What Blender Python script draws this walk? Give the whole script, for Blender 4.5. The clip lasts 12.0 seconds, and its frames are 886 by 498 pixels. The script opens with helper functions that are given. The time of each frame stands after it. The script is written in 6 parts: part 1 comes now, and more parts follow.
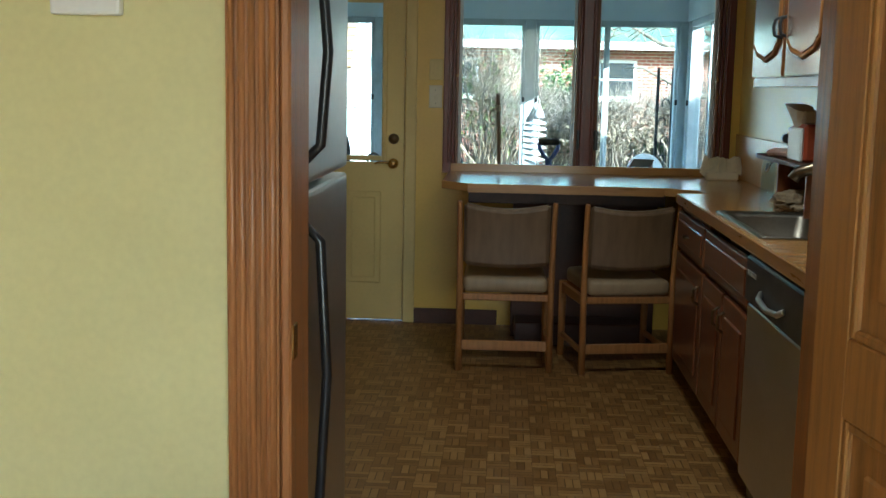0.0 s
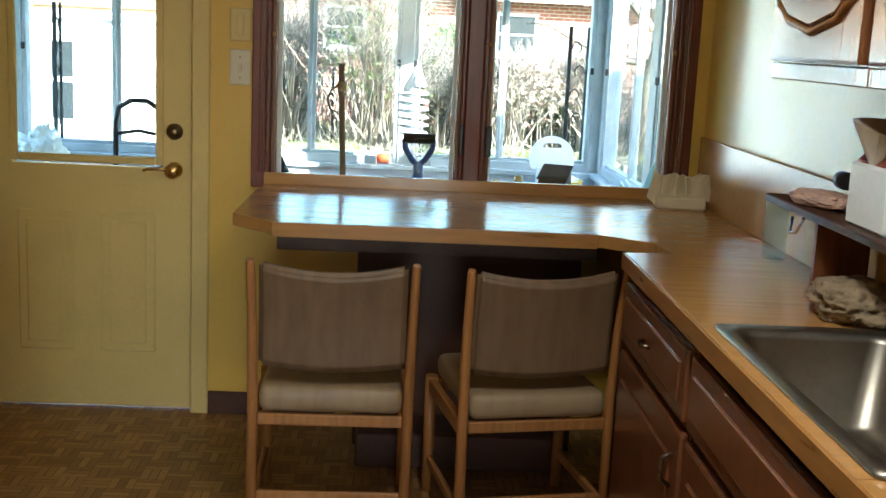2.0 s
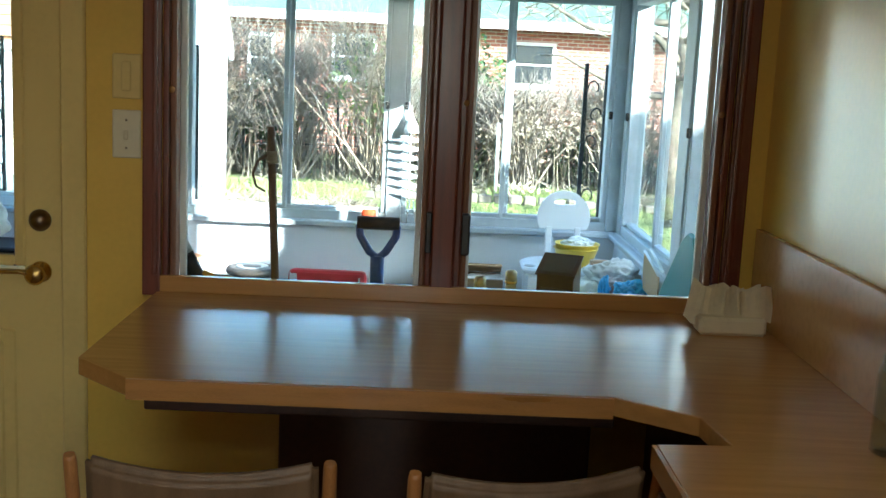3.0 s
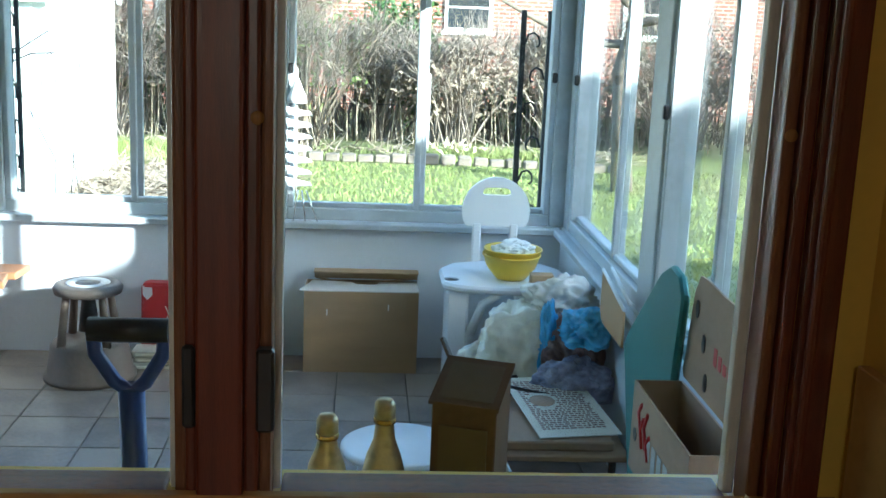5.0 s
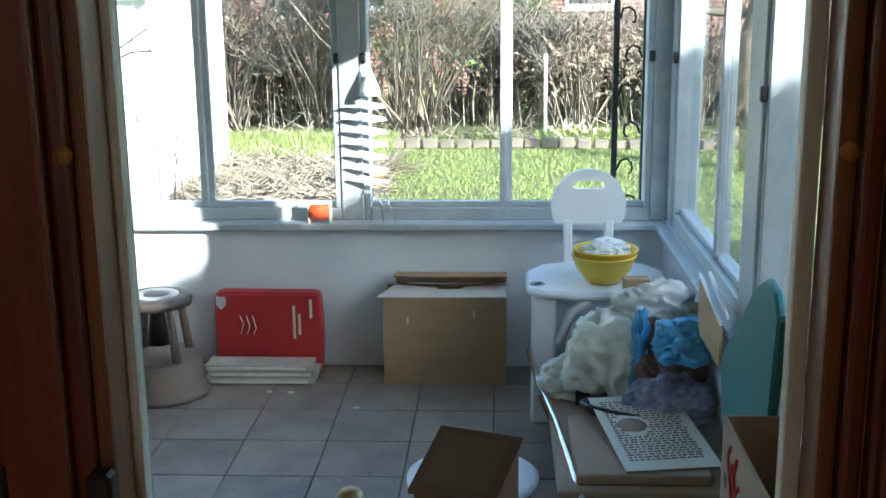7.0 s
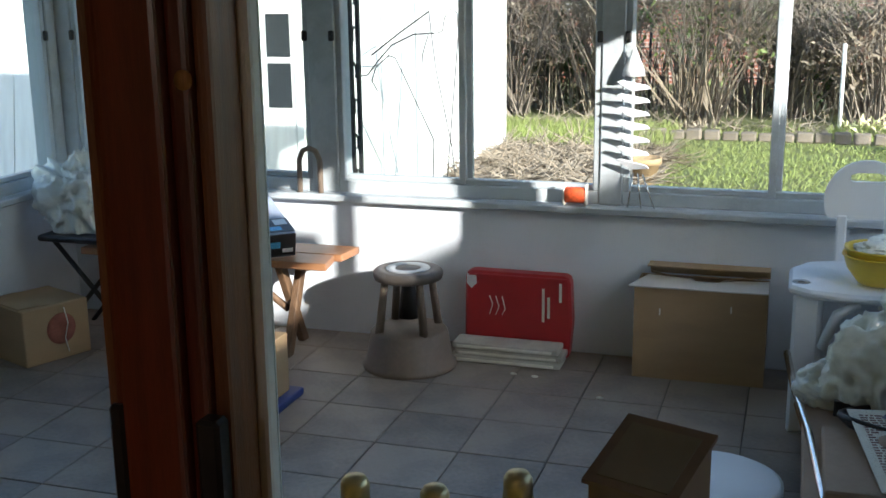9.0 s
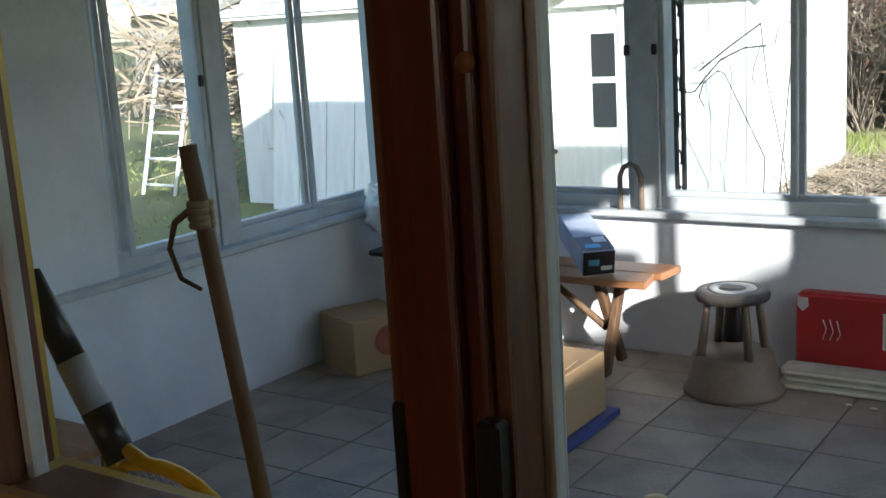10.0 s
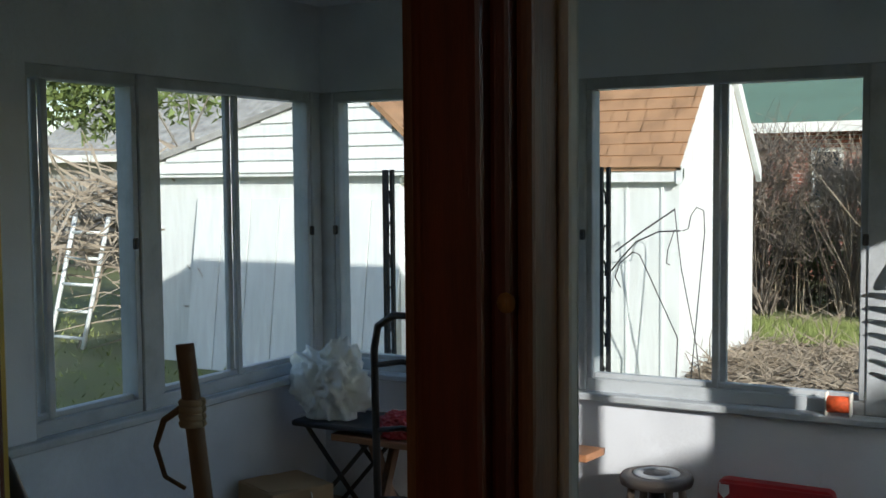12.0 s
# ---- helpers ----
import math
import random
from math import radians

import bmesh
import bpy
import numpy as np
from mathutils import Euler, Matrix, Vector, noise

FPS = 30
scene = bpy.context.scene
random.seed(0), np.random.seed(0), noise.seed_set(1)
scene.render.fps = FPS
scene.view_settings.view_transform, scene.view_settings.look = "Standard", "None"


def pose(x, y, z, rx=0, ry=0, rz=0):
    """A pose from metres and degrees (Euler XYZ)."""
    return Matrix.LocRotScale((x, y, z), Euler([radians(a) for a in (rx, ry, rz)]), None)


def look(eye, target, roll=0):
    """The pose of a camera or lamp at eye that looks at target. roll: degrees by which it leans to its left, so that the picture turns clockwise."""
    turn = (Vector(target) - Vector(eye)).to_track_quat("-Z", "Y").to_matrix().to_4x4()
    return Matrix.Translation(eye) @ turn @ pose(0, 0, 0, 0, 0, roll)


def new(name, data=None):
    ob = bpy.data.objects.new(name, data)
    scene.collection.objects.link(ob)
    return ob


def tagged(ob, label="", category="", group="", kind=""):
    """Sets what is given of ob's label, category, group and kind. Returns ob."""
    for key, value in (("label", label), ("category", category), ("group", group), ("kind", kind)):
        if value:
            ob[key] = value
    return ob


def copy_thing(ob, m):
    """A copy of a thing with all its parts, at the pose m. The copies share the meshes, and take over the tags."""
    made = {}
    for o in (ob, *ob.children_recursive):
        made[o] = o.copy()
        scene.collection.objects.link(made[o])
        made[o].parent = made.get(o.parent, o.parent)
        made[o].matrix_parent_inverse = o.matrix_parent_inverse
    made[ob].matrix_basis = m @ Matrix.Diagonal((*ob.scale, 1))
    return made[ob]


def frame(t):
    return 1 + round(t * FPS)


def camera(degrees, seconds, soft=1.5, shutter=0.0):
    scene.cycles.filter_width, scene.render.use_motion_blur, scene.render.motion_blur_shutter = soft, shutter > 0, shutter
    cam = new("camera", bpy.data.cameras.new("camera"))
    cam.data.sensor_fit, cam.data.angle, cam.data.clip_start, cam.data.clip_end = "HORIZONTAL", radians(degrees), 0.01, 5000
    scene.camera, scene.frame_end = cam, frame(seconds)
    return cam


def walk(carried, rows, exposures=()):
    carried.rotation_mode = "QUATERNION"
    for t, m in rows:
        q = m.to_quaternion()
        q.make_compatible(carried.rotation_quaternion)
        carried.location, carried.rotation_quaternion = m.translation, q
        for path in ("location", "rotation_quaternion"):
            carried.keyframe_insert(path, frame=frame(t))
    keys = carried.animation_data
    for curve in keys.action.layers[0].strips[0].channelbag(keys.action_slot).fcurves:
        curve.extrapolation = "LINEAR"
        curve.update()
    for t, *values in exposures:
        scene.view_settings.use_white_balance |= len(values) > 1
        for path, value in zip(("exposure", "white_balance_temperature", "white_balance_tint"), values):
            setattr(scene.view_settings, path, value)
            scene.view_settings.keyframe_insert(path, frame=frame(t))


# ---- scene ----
cam = camera(43.3, 12.0)
PATH = [
    (0, (-0.467, -6.529, 1.392), (-0.576, -4.553, 1.106), 1.1),
    (0.5, (-0.435, -5.908, 1.398), (-0.355, -3.94, 1.046), 3.9),
    (1, (-0.386, -5.309, 1.409), (-0.186, -3.348, 1.072), 2.0),
    (1.5, (-0.297, -4.734, 1.434), (-0.16, -2.771, 1.076), 2.5),
    (2, (-0.275, -4.2, 1.474), (-0.196, -2.236, 1.106), 2.7),
    (2.5, (-0.22, -3.649, 1.499), (-0.129, -1.678, 1.169), -0.0),
    (3, (-0.077, -3.051, 1.564), (-0.037, -1.078, 1.239), 2.7),
    (3.5, (-0.061, -2.516, 1.54), (0.129, -0.545, 1.257), -0.6),
    (5.5, (0.275, -1.229, 1.623), (0.4015, 0.714, 1.165), 3.1),
    (6, (0.362, -1.094, 1.608), (0.3985, 0.851, 1.141), 1.0),
    (6.5, (0.398, -1.026, 1.612), (0.3445, 0.919, 1.151), -0.1),
    (8.5, (0.506, -0.887, 1.571), (0.151, 1.027, 1.114), -0.8),
    (9, (0.532, -0.85, 1.545), (-0.063, 1.001, 1.077), -0.7),
    (9.5, (0.538, -0.808, 1.515), (-0.349, 0.932, 1.084), -3.6),
    (10, (0.53, -0.773, 1.502), (-0.588, 0.835, 1.096), -3.7),
    (10.5, (0.532, -0.765, 1.494), (-0.667, 0.783, 1.088), -3.4),
    (11, (0.522, -0.791, 1.532), (-0.526, 0.868, 1.144), -1.4),
    (11.5, (0.478, -0.796, 1.572), (-0.48, 0.935, 1.279), -0.0),
    (12, (0.453, -0.856, 1.572), (-0.535, 0.878, 1.445), -0.5),
]
EXPOSURES = [(0.0, 2.75, 5150, -2), (0.5, 3.25, 5450, 4), (1.5, 3.6, 5650, 6), (2.2, 3.5, 5600, 5), (3.0, 2.95, 5550, 4), (3.7, 2.6, 5600, 4), (5.5, 2.6, 5550, 8),
             (6.5, 2.5, 5750, 11), (8.5, 1.75, 6250, 17), (10.5, 1.55, 6400, 20), (11.0, 1.5, 6400, 20), (12.0, 0.6, 6400, 20)]
walk(cam, [(t, look(eye, target, roll)) for t, eye, target, roll in PATH], EXPOSURES)

# ---- light ----
SUN = Vector((-0.73, 0.605, -0.33)).normalized()
world = bpy.data.worlds.new("sky")
scene.world = world
world.use_nodes = True
wn = world.node_tree
sky = wn.nodes.new("ShaderNodeTexSky")
sky.sky_type, sky.sun_disc = "NISHITA", False
sky.ozone_density = 1.6
sky.sun_elevation, sky.sun_rotation = math.asin(-SUN.z), math.atan2(-SUN.x, -SUN.y)
wn.links.new(sky.outputs[0], wn.nodes["Background"].inputs[0])
wn.nodes["Background"].inputs[1].default_value = 0.15
sun = new("sun", bpy.data.lights.new("sun", "SUN"))
sun.data.energy, sun.data.angle, sun.data.color = 3.6, radians(0.6), (1.0, 0.95, 0.86)
sun.matrix_world = look((20, -20, 15), Vector((20, -20, 15)) + SUN)


def area_light(name, eye, target, w, h, watts, color):
    """Area lamp: sky light through an unseen window's opening, or an assumed ceiling lamp."""
    ob = new(name, bpy.data.lights.new(name, "AREA"))
    ob.data.shape, ob.data.size, ob.data.size_y, ob.data.energy, ob.data.color = "RECTANGLE", w, h, watts, color
    ob.matrix_world = look(eye, target)
    return ob


area_light("hall_window_light", (0.3, -8.9, 1.5), (0.1, -4.0, 1.2), 1.7, 1.3, 6.5, (1.0, 0.93, 0.8))

# unseen ceiling lamp, added to brighten the counter side of the kitchen
area_light("assumed_ceiling_lamp", (0.05, -2.75, 2.315), (0.1, -2.7, 0), 0.3, 0.3, 1.8, (1.0, 0.91, 0.74))

# ---- materials ----


def mat(name, color, rough=0.6, var=0.12, scale=6.0, bump=0.0, metal=0.0, fine=60.0, stretch=(1, 1, 1), coat=0.0, second=None, trans=0.0, sss=0.0):
    """A painted or natural surface: broad blotches, fine grain and relief."""
    m = bpy.data.materials.new(name)
    m.use_nodes = True
    n, l = m.node_tree.nodes, m.node_tree.links
    b = n["Principled BSDF"]
    tc, mp = n.new("ShaderNodeTexCoord"), n.new("ShaderNodeMapping")
    mp.inputs["Scale"].default_value = stretch
    l.new(tc.outputs["Object"], mp.inputs[0])
    info = n.new("ShaderNodeObjectInfo")
    big, small = n.new("ShaderNodeTexNoise"), n.new("ShaderNodeTexNoise")
    big.inputs["Scale"].default_value, small.inputs["Scale"].default_value = scale, fine
    big.inputs["Detail"].default_value, small.inputs["Detail"].default_value = 5, 3
    l.new(mp.outputs[0], big.inputs["Vector"])
    l.new(mp.outputs[0], small.inputs["Vector"])
    add = n.new("ShaderNodeMath")
    add.operation = "MULTIPLY_ADD"
    l.new(small.outputs[0], add.inputs[0])
    add.inputs[1].default_value = 0.5
    l.new(big.outputs[0], add.inputs[2])
    rnd = n.new("ShaderNodeMath")
    rnd.operation = "MULTIPLY_ADD"
    l.new(info.outputs["Random"], rnd.inputs[0])
    rnd.inputs[1].default_value = 0.22
    l.new(add.outputs[0], rnd.inputs[2])
    ramp = n.new("ShaderNodeValToRGB")
    c = Vector(color)
    d = Vector(second) if second else c * (1 - 2.2 * var)
    ramp.color_ramp.elements[0].position, ramp.color_ramp.elements[1].position = 0.5, 1.05
    ramp.color_ramp.elements[0].color = (*d, 1)
    ramp.color_ramp.elements[1].color = (*(c * (1 + var)), 1)
    l.new(rnd.outputs[0], ramp.inputs[0])
    l.new(ramp.outputs[0], b.inputs["Base Color"])
    mr = n.new("ShaderNodeMapRange")
    mr.inputs["To Min"].default_value, mr.inputs["To Max"].default_value = max(rough - 0.1, 0.03), min(rough + 0.12, 1)
    l.new(big.outputs[0], mr.inputs[0])
    l.new(mr.outputs[0], b.inputs["Roughness"])
    b.inputs["Metallic"].default_value = metal
    b.inputs["Coat Weight"].default_value = coat
    b.inputs["Coat Roughness"].default_value = 0.15
    b.inputs["Transmission Weight"].default_value = trans
    b.inputs["Subsurface Weight"].default_value = sss
    if bump:
        bp = n.new("ShaderNodeBump")
        bp.inputs["Strength"].default_value, bp.inputs["Distance"].default_value = bump, 0.004
        l.new(add.outputs[0], bp.inputs["Height"])
        l.new(bp.outputs[0], b.inputs["Normal"])
    return m


def glass_mat(name, gloss=0.06, tint=(0.96, 0.99, 0.98)):
    m = bpy.data.materials.new(name)
    m.use_nodes = True
    n, l = m.node_tree.nodes, m.node_tree.links
    n.remove(n["Principled BSDF"])
    t, g, mix, lw = n.new("ShaderNodeBsdfTransparent"), n.new("ShaderNodeBsdfGlossy"), n.new("ShaderNodeMixShader"), n.new("ShaderNodeLayerWeight")
    t.inputs[0].default_value = (*tint, 1)
    g.inputs["Roughness"].default_value = 0.02
    po, ma = n.new("ShaderNodeMath"), n.new("ShaderNodeMath")
    po.operation, ma.operation = "POWER", "MULTIPLY_ADD"
    l.new(lw.outputs["Facing"], po.inputs[0])
    po.inputs[1].default_value = 4.0
    l.new(po.outputs[0], ma.inputs[0])
    ma.inputs[1].default_value, ma.inputs[2].default_value = 0.5, gloss * 0.2
    l.new(ma.outputs[0], mix.inputs[0])
    l.new(t.outputs[0], mix.inputs[1])
    l.new(g.outputs[0], mix.inputs[2])
    l.new(mix.outputs[0], n["Material Output"].inputs[0])
    return m


def weave_mat(name):
    """Sheet vinyl with a printed basket weave of small wooden fingers."""
    m = bpy.data.materials.new(name)
    m.use_nodes = True
    n, l = m.node_tree.nodes, m.node_tree.links
    b = n["Principled BSDF"]
    tc, sep = n.new("ShaderNodeTexCoord"), n.new("ShaderNodeSeparateXYZ")
    l.new(tc.outputs["Object"], sep.inputs[0])

    def math_node(op, a, c=None):
        k = n.new("ShaderNodeMath")
        k.operation = op
        for i, v in enumerate((a, c)):
            if v is None:
                continue
            if isinstance(v, (int, float)):
                k.inputs[i].default_value = v
            else:
                l.new(v, k.inputs[i])
        return k.outputs[0]

    S = 0.085
    u, v = math_node("DIVIDE", sep.outputs[0], S), math_node("DIVIDE", sep.outputs[1], S)
    fu, fv = math_node("FLOOR", u), math_node("FLOOR", v)
    par = math_node("MODULO", math_node("ABSOLUTE", math_node("ADD", fu, fv)), 2)
    inv = math_node("SUBTRACT", 1, par)
    along = math_node("ADD", math_node("MULTIPLY", u, par), math_node("MULTIPLY", v, inv))
    strip = math_node("FLOOR", math_node("MULTIPLY", along, 3))
    frac = math_node("FRACT", math_node("MULTIPLY", along, 3))
    comb, wn2 = n.new("ShaderNodeCombineXYZ"), n.new("ShaderNodeTexWhiteNoise")
    l.new(fu, comb.inputs[0]), l.new(fv, comb.inputs[1]), l.new(strip, comb.inputs[2])
    l.new(comb.outputs[0], wn2.inputs[0])
    ramp = n.new("ShaderNodeValToRGB")
    e = ramp.color_ramp.elements
    e[0].color, e[1].color = (0.16, 0.075, 0.02, 1), (0.46, 0.27, 0.09, 1)
    e.new(0.5).color = (0.30, 0.155, 0.045, 1)
    no = n.new("ShaderNodeTexNoise")
    no.inputs["Scale"].default_value = 45
    l.new(tc.outputs["Object"], no.inputs["Vector"])
    val = math_node("ADD", math_node("MULTIPLY", wn2.outputs[0], 0.7), math_node("MULTIPLY", no.outputs[0], 0.3))
    l.new(val, ramp.inputs[0])
    edge = math_node("LESS_THAN", math_node("ABSOLUTE", math_node("SUBTRACT", frac, 0.5)), 0.44)
    mix = n.new("ShaderNodeMix")
    mix.data_type = "RGBA"
    mix.inputs[6].default_value = (0.10, 0.045, 0.012, 1)
    l.new(edge, mix.inputs[0])
    l.new(ramp.outputs[0], mix.inputs[7])
    l.new(mix.outputs[2], b.inputs["Base Color"])
    b.inputs["Roughness"].default_value = 0.42
    bp = n.new("ShaderNodeBump")
    bp.inputs["Strength"].default_value, bp.inputs["Distance"].default_value = 0.25, 0.002
    l.new(edge, bp.inputs["Height"])
    l.new(bp.outputs[0], b.inputs["Normal"])
    return m


def brick_mat(name):
    m = bpy.data.materials.new(name)
    m.use_nodes = True
    n, l = m.node_tree.nodes, m.node_tree.links
    b = n["Principled BSDF"]
    tc, mp, br = n.new("ShaderNodeTexCoord"), n.new("ShaderNodeMapping"), n.new("ShaderNodeTexBrick")
    mp.inputs["Rotation"].default_value = (radians(90), 0, 0)
    l.new(tc.outputs["Object"], mp.inputs[0])
    l.new(mp.outputs[0], br.inputs["Vector"])
    br.inputs["Color1"].default_value, br.inputs["Color2"].default_value = (0.36, 0.13, 0.09, 1), (0.26, 0.09, 0.06, 1)
    br.inputs["Mortar"].default_value = (0.45, 0.40, 0.35, 1)
    br.inputs["Scale"].default_value, br.inputs["Mortar Size"].default_value = 1, 0.009
    br.inputs["Brick Width"].default_value, br.inputs["Row Height"].default_value = 0.21, 0.075
    l.new(br.outputs[0], b.inputs["Base Color"])
    b.inputs["Roughness"].default_value = 0.9
    return m


YELLOW = mat("yellow_wall_paint", (0.76, 0.50, 0.085), 0.34, 0.04, 3, 0.10, coat=0.35)
CREAM = mat("cream_wall_paint", (0.72, 0.68, 0.36), 0.5, 0.04, 3, 0.1)
CREAM_DOOR = mat("cream_door_paint", (0.72, 0.55, 0.20), 0.4, 0.04, 4, 0.05)
CEILW = mat("ceiling_paint", (0.78, 0.74, 0.66), 0.8, 0.04, 5, 0.2)
PORCHW = mat("white_masonry_paint", (0.70, 0.74, 0.78), 0.75, 0.10, 2.5, 0.5, fine=90)
FRAMEW = mat("grey_white_aluminium", (0.47, 0.51, 0.53), 0.45, 0.10, 8, 0.1)
OFFW = mat("white_vinyl_trim", (0.76, 0.76, 0.72), 0.45, 0.06, 5, 0.05)
REDWOOD = mat("mahogany_stain", (0.16, 0.028, 0.011), 0.34, 0.22, 4, 0.15, stretch=(14, 14, 0.8), coat=0.3)
CASEWOOD = mat("dark_red_casing", (0.15, 0.028, 0.011), 0.34, 0.22, 4, 0.15, stretch=(14, 14, 0.8), coat=0.3)
CABWOOD = mat("cherry_cabinet_wood", (0.19, 0.065, 0.024), 0.34, 0.25, 5, 0.12, stretch=(10, 10, 0.9), coat=0.35)
UPPERWOOD = mat("glossy_dark_cabinet_wood", (0.20, 0.075, 0.03), 0.2, 0.25, 5, 0.10, stretch=(10, 10, 0.9), coat=1.0)
SASHWOOD = mat("sash_wood", (0.20, 0.075, 0.028), 0.42, 0.22, 4, 0.25, stretch=(16, 16, 0.7), coat=0.2)
OAK = mat("oak", (0.42, 0.21, 0.06), 0.42, 0.22, 4, 0.3, stretch=(16, 16, 0.7), coat=0.2)
OAKD = mat("oak_casing", (0.36, 0.15, 0.045), 0.42, 0.22, 4, 0.3, stretch=(16, 16, 0.7), coat=0.2)
CHAIRWOOD = mat("honey_chair_wood", (0.38, 0.17, 0.05), 0.38, 0.18, 5, 0.1, stretch=(12, 12, 1))
LAMINATE = mat("woodgrain_laminate", (0.50, 0.26, 0.08), 0.2, 0.07, 3, 0.03, stretch=(1.2, 16, 16), coat=0.25)
LAMEDGE = mat("laminate_edge", (0.40, 0.19, 0.05), 0.3, 0.15, 3, 0.03, stretch=(2, 2, 16))
FABRIC = mat("taupe_vinyl_upholstery", (0.17, 0.105, 0.055), 0.40, 0.16, 6, 0.25, fine=160, stretch=(5, 1, 1))
SEATF = mat("beige_seat_vinyl", (0.33, 0.24, 0.14), 0.36, 0.12, 6, 0.25, fine=160, stretch=(5, 1, 1))
STEEL = mat("brushed_steel", (0.60, 0.59, 0.57), 0.34, 0.05, 3, 0.0, 1.0, fine=40, stretch=(1, 1, 1))
DSTEEL = mat("sink_steel", (0.31, 0.28, 0.235), 0.38, 0.1, 5, 0.05, 1.0)
CHROME = mat("chrome", (0.75, 0.74, 0.72), 0.1, 0.05, 5, 0, 1.0)
BRASS = mat("aged_brass", (0.62, 0.42, 0.14), 0.25, 0.12, 8, 0, 1.0)
NICKEL = mat("tarnished_nickel", (0.24, 0.19, 0.13), 0.3, 0.12, 8, 0, 1.0)
BLACK = mat("black_plastic", (0.02, 0.02, 0.022), 0.32, 0.2, 8, 0.05)
BLACKM = mat("black_iron", (0.03, 0.03, 0.03), 0.5, 0.2, 8, 0.2)
DARK = mat("dark_brown_wood", (0.07, 0.025, 0.012), 0.5, 0.2, 5, 0.1)
WHITEP = mat("white_plastic", (0.80, 0.82, 0.84), 0.35, 0.04, 5, 0.03, sss=0.0)
PLATE = mat("ivory_plate", (0.78, 0.70, 0.5), 0.4, 0.04, 5, 0.0)
PAPER = mat("white_paper", (0.82, 0.79, 0.7), 0.85, 0.05, 12, 0.2)
NAPKIN = mat("cream_napkins", (0.80, 0.72, 0.52), 0.9, 0.06, 15, 0.4)
CARD = mat("brown_cardboard", (0.42, 0.28, 0.15), 0.85, 0.08, 3, 0.15, stretch=(1, 1, 4))
# pale for the sky's sheen on the box flap; plain colour on the tissue carton
CARDPALE = mat("pale_sheen_cardboard", (0.62, 0.57, 0.50), 0.7, 0.08, 5, 0.15)
# cardboard darkened to carry the shade inside the open boxes
CARDSHADE = mat("shaded_cardboard", (0.30, 0.20, 0.11), 0.9, 0.08, 3, 0.15)
CARDW = mat("pale_printed_cardboard", (0.40, 0.28, 0.20), 0.8, 0.10, 4, 0.15)
REDP = mat("red_plastic", (0.50, 0.03, 0.035), 0.4, 0.08, 5, 0.05)
BLUE = mat("navy_plastic", (0.03, 0.06, 0.22), 0.35, 0.2, 5, 0.05)
YELP = mat("yellow_plastic", (0.80, 0.55, 0.05), 0.35, 0.06, 5, 0.05)
YELR = mat("orange_yellow_racket", (0.85, 0.45, 0.02), 0.35, 0.06, 5, 0.05)
TEAL = mat("teal_plastic", (0.03, 0.19, 0.19), 0.45, 0.1, 4, 0.1)
BAGW = mat("white_plastic_bag", (0.80, 0.80, 0.74), 0.24, 0.08, 10, 0.2, sss=0.0)
BAGC = mat("cream_plastic_bag", (0.76, 0.74, 0.62), 0.24, 0.1, 10, 0.2)
BAGB = mat("blue_plastic_bag", (0.10, 0.42, 0.72), 0.24, 0.15, 10, 0.2)
BAGD = mat("patterned_dark_bag", (0.16, 0.10, 0.09), 0.4, 0.5, 30, 0.2, second=(0.02, 0.015, 0.02))
CARTONBLUE = mat("pale_blue_carton", (0.42, 0.48, 0.60), 0.4, 0.15, 9, 0.05)
BAGP = mat("clear_violet_plastic", (0.30, 0.32, 0.45), 0.25, 0.3, 12, 0.2)
TAN = mat("tan_stool_plastic", (0.21, 0.16, 0.12), 0.5, 0.15, 6, 0.1)
BENCHW = mat("varnished_plank", (0.34, 0.16, 0.075), 0.4, 0.2, 5, 0.2, stretch=(1, 12, 12))
POLEW = mat("weathered_handle", (0.15, 0.085, 0.045), 0.6, 0.3, 5, 0.3, stretch=(8, 8, 1))
SLATE = mat("slate_floor_tile", (0.30, 0.245, 0.20), 0.42, 0.22, 4, 0.6, second=(0.13, 0.12, 0.115))
GROUT = mat("dark_grout", (0.17, 0.155, 0.135), 0.9, 0.15, 20, 0.4)
GOLD = mat("gold_foil", (0.50, 0.39, 0.22), 0.45, 0.2, 25, 0.5, 1.0)
BOTTLE = mat("dark_green_glass", (0.02, 0.035, 0.015), 0.1, 0.1, 5, 0)
GIFT = mat("brown_gold_carton", (0.12, 0.06, 0.03), 0.35, 0.2, 8, 0.05)
GIFTG = mat("dull_gold_print", (0.14, 0.09, 0.045), 0.35, 0.1, 8, 0.05)
GREYP = mat("grey_duct_tape", (0.45, 0.47, 0.48), 0.4, 0.12, 20, 0.3)
CLOTH = mat("grey_brown_dish_cloth", (0.36, 0.27, 0.17), 0.9, 0.25, 14, 0.6)
PINKC = mat("pale_pink_cloth", (0.62, 0.42, 0.34), 0.9, 0.15, 14, 0.6)
CANRED = mat("can_opener_red", (0.36, 0.07, 0.03), 0.35, 0.1, 5, 0.05)
AMBER = mat("amber_soap", (0.45, 0.17, 0.05), 0.25, 0.1, 6, 0)
FADEDRED = mat("faded_red_print", (0.40, 0.13, 0.09), 0.8, 0.2, 12, 0)
DARKTAN = mat("worn_stool_top", (0.12, 0.10, 0.085), 0.5, 0.2, 10, 0.1)
ORANGE = mat("orange_twine", (0.85, 0.12, 0.03), 0.7, 0.15, 60, 0.4)
NEWS = mat("newspaper", (0.56, 0.54, 0.47), 0.9, 0.12, 15, 0.4, fine=120)
PRINT = mat("printed_rows", (0.25, 0.16, 0.14), 0.8, 0.3, 20, 0)
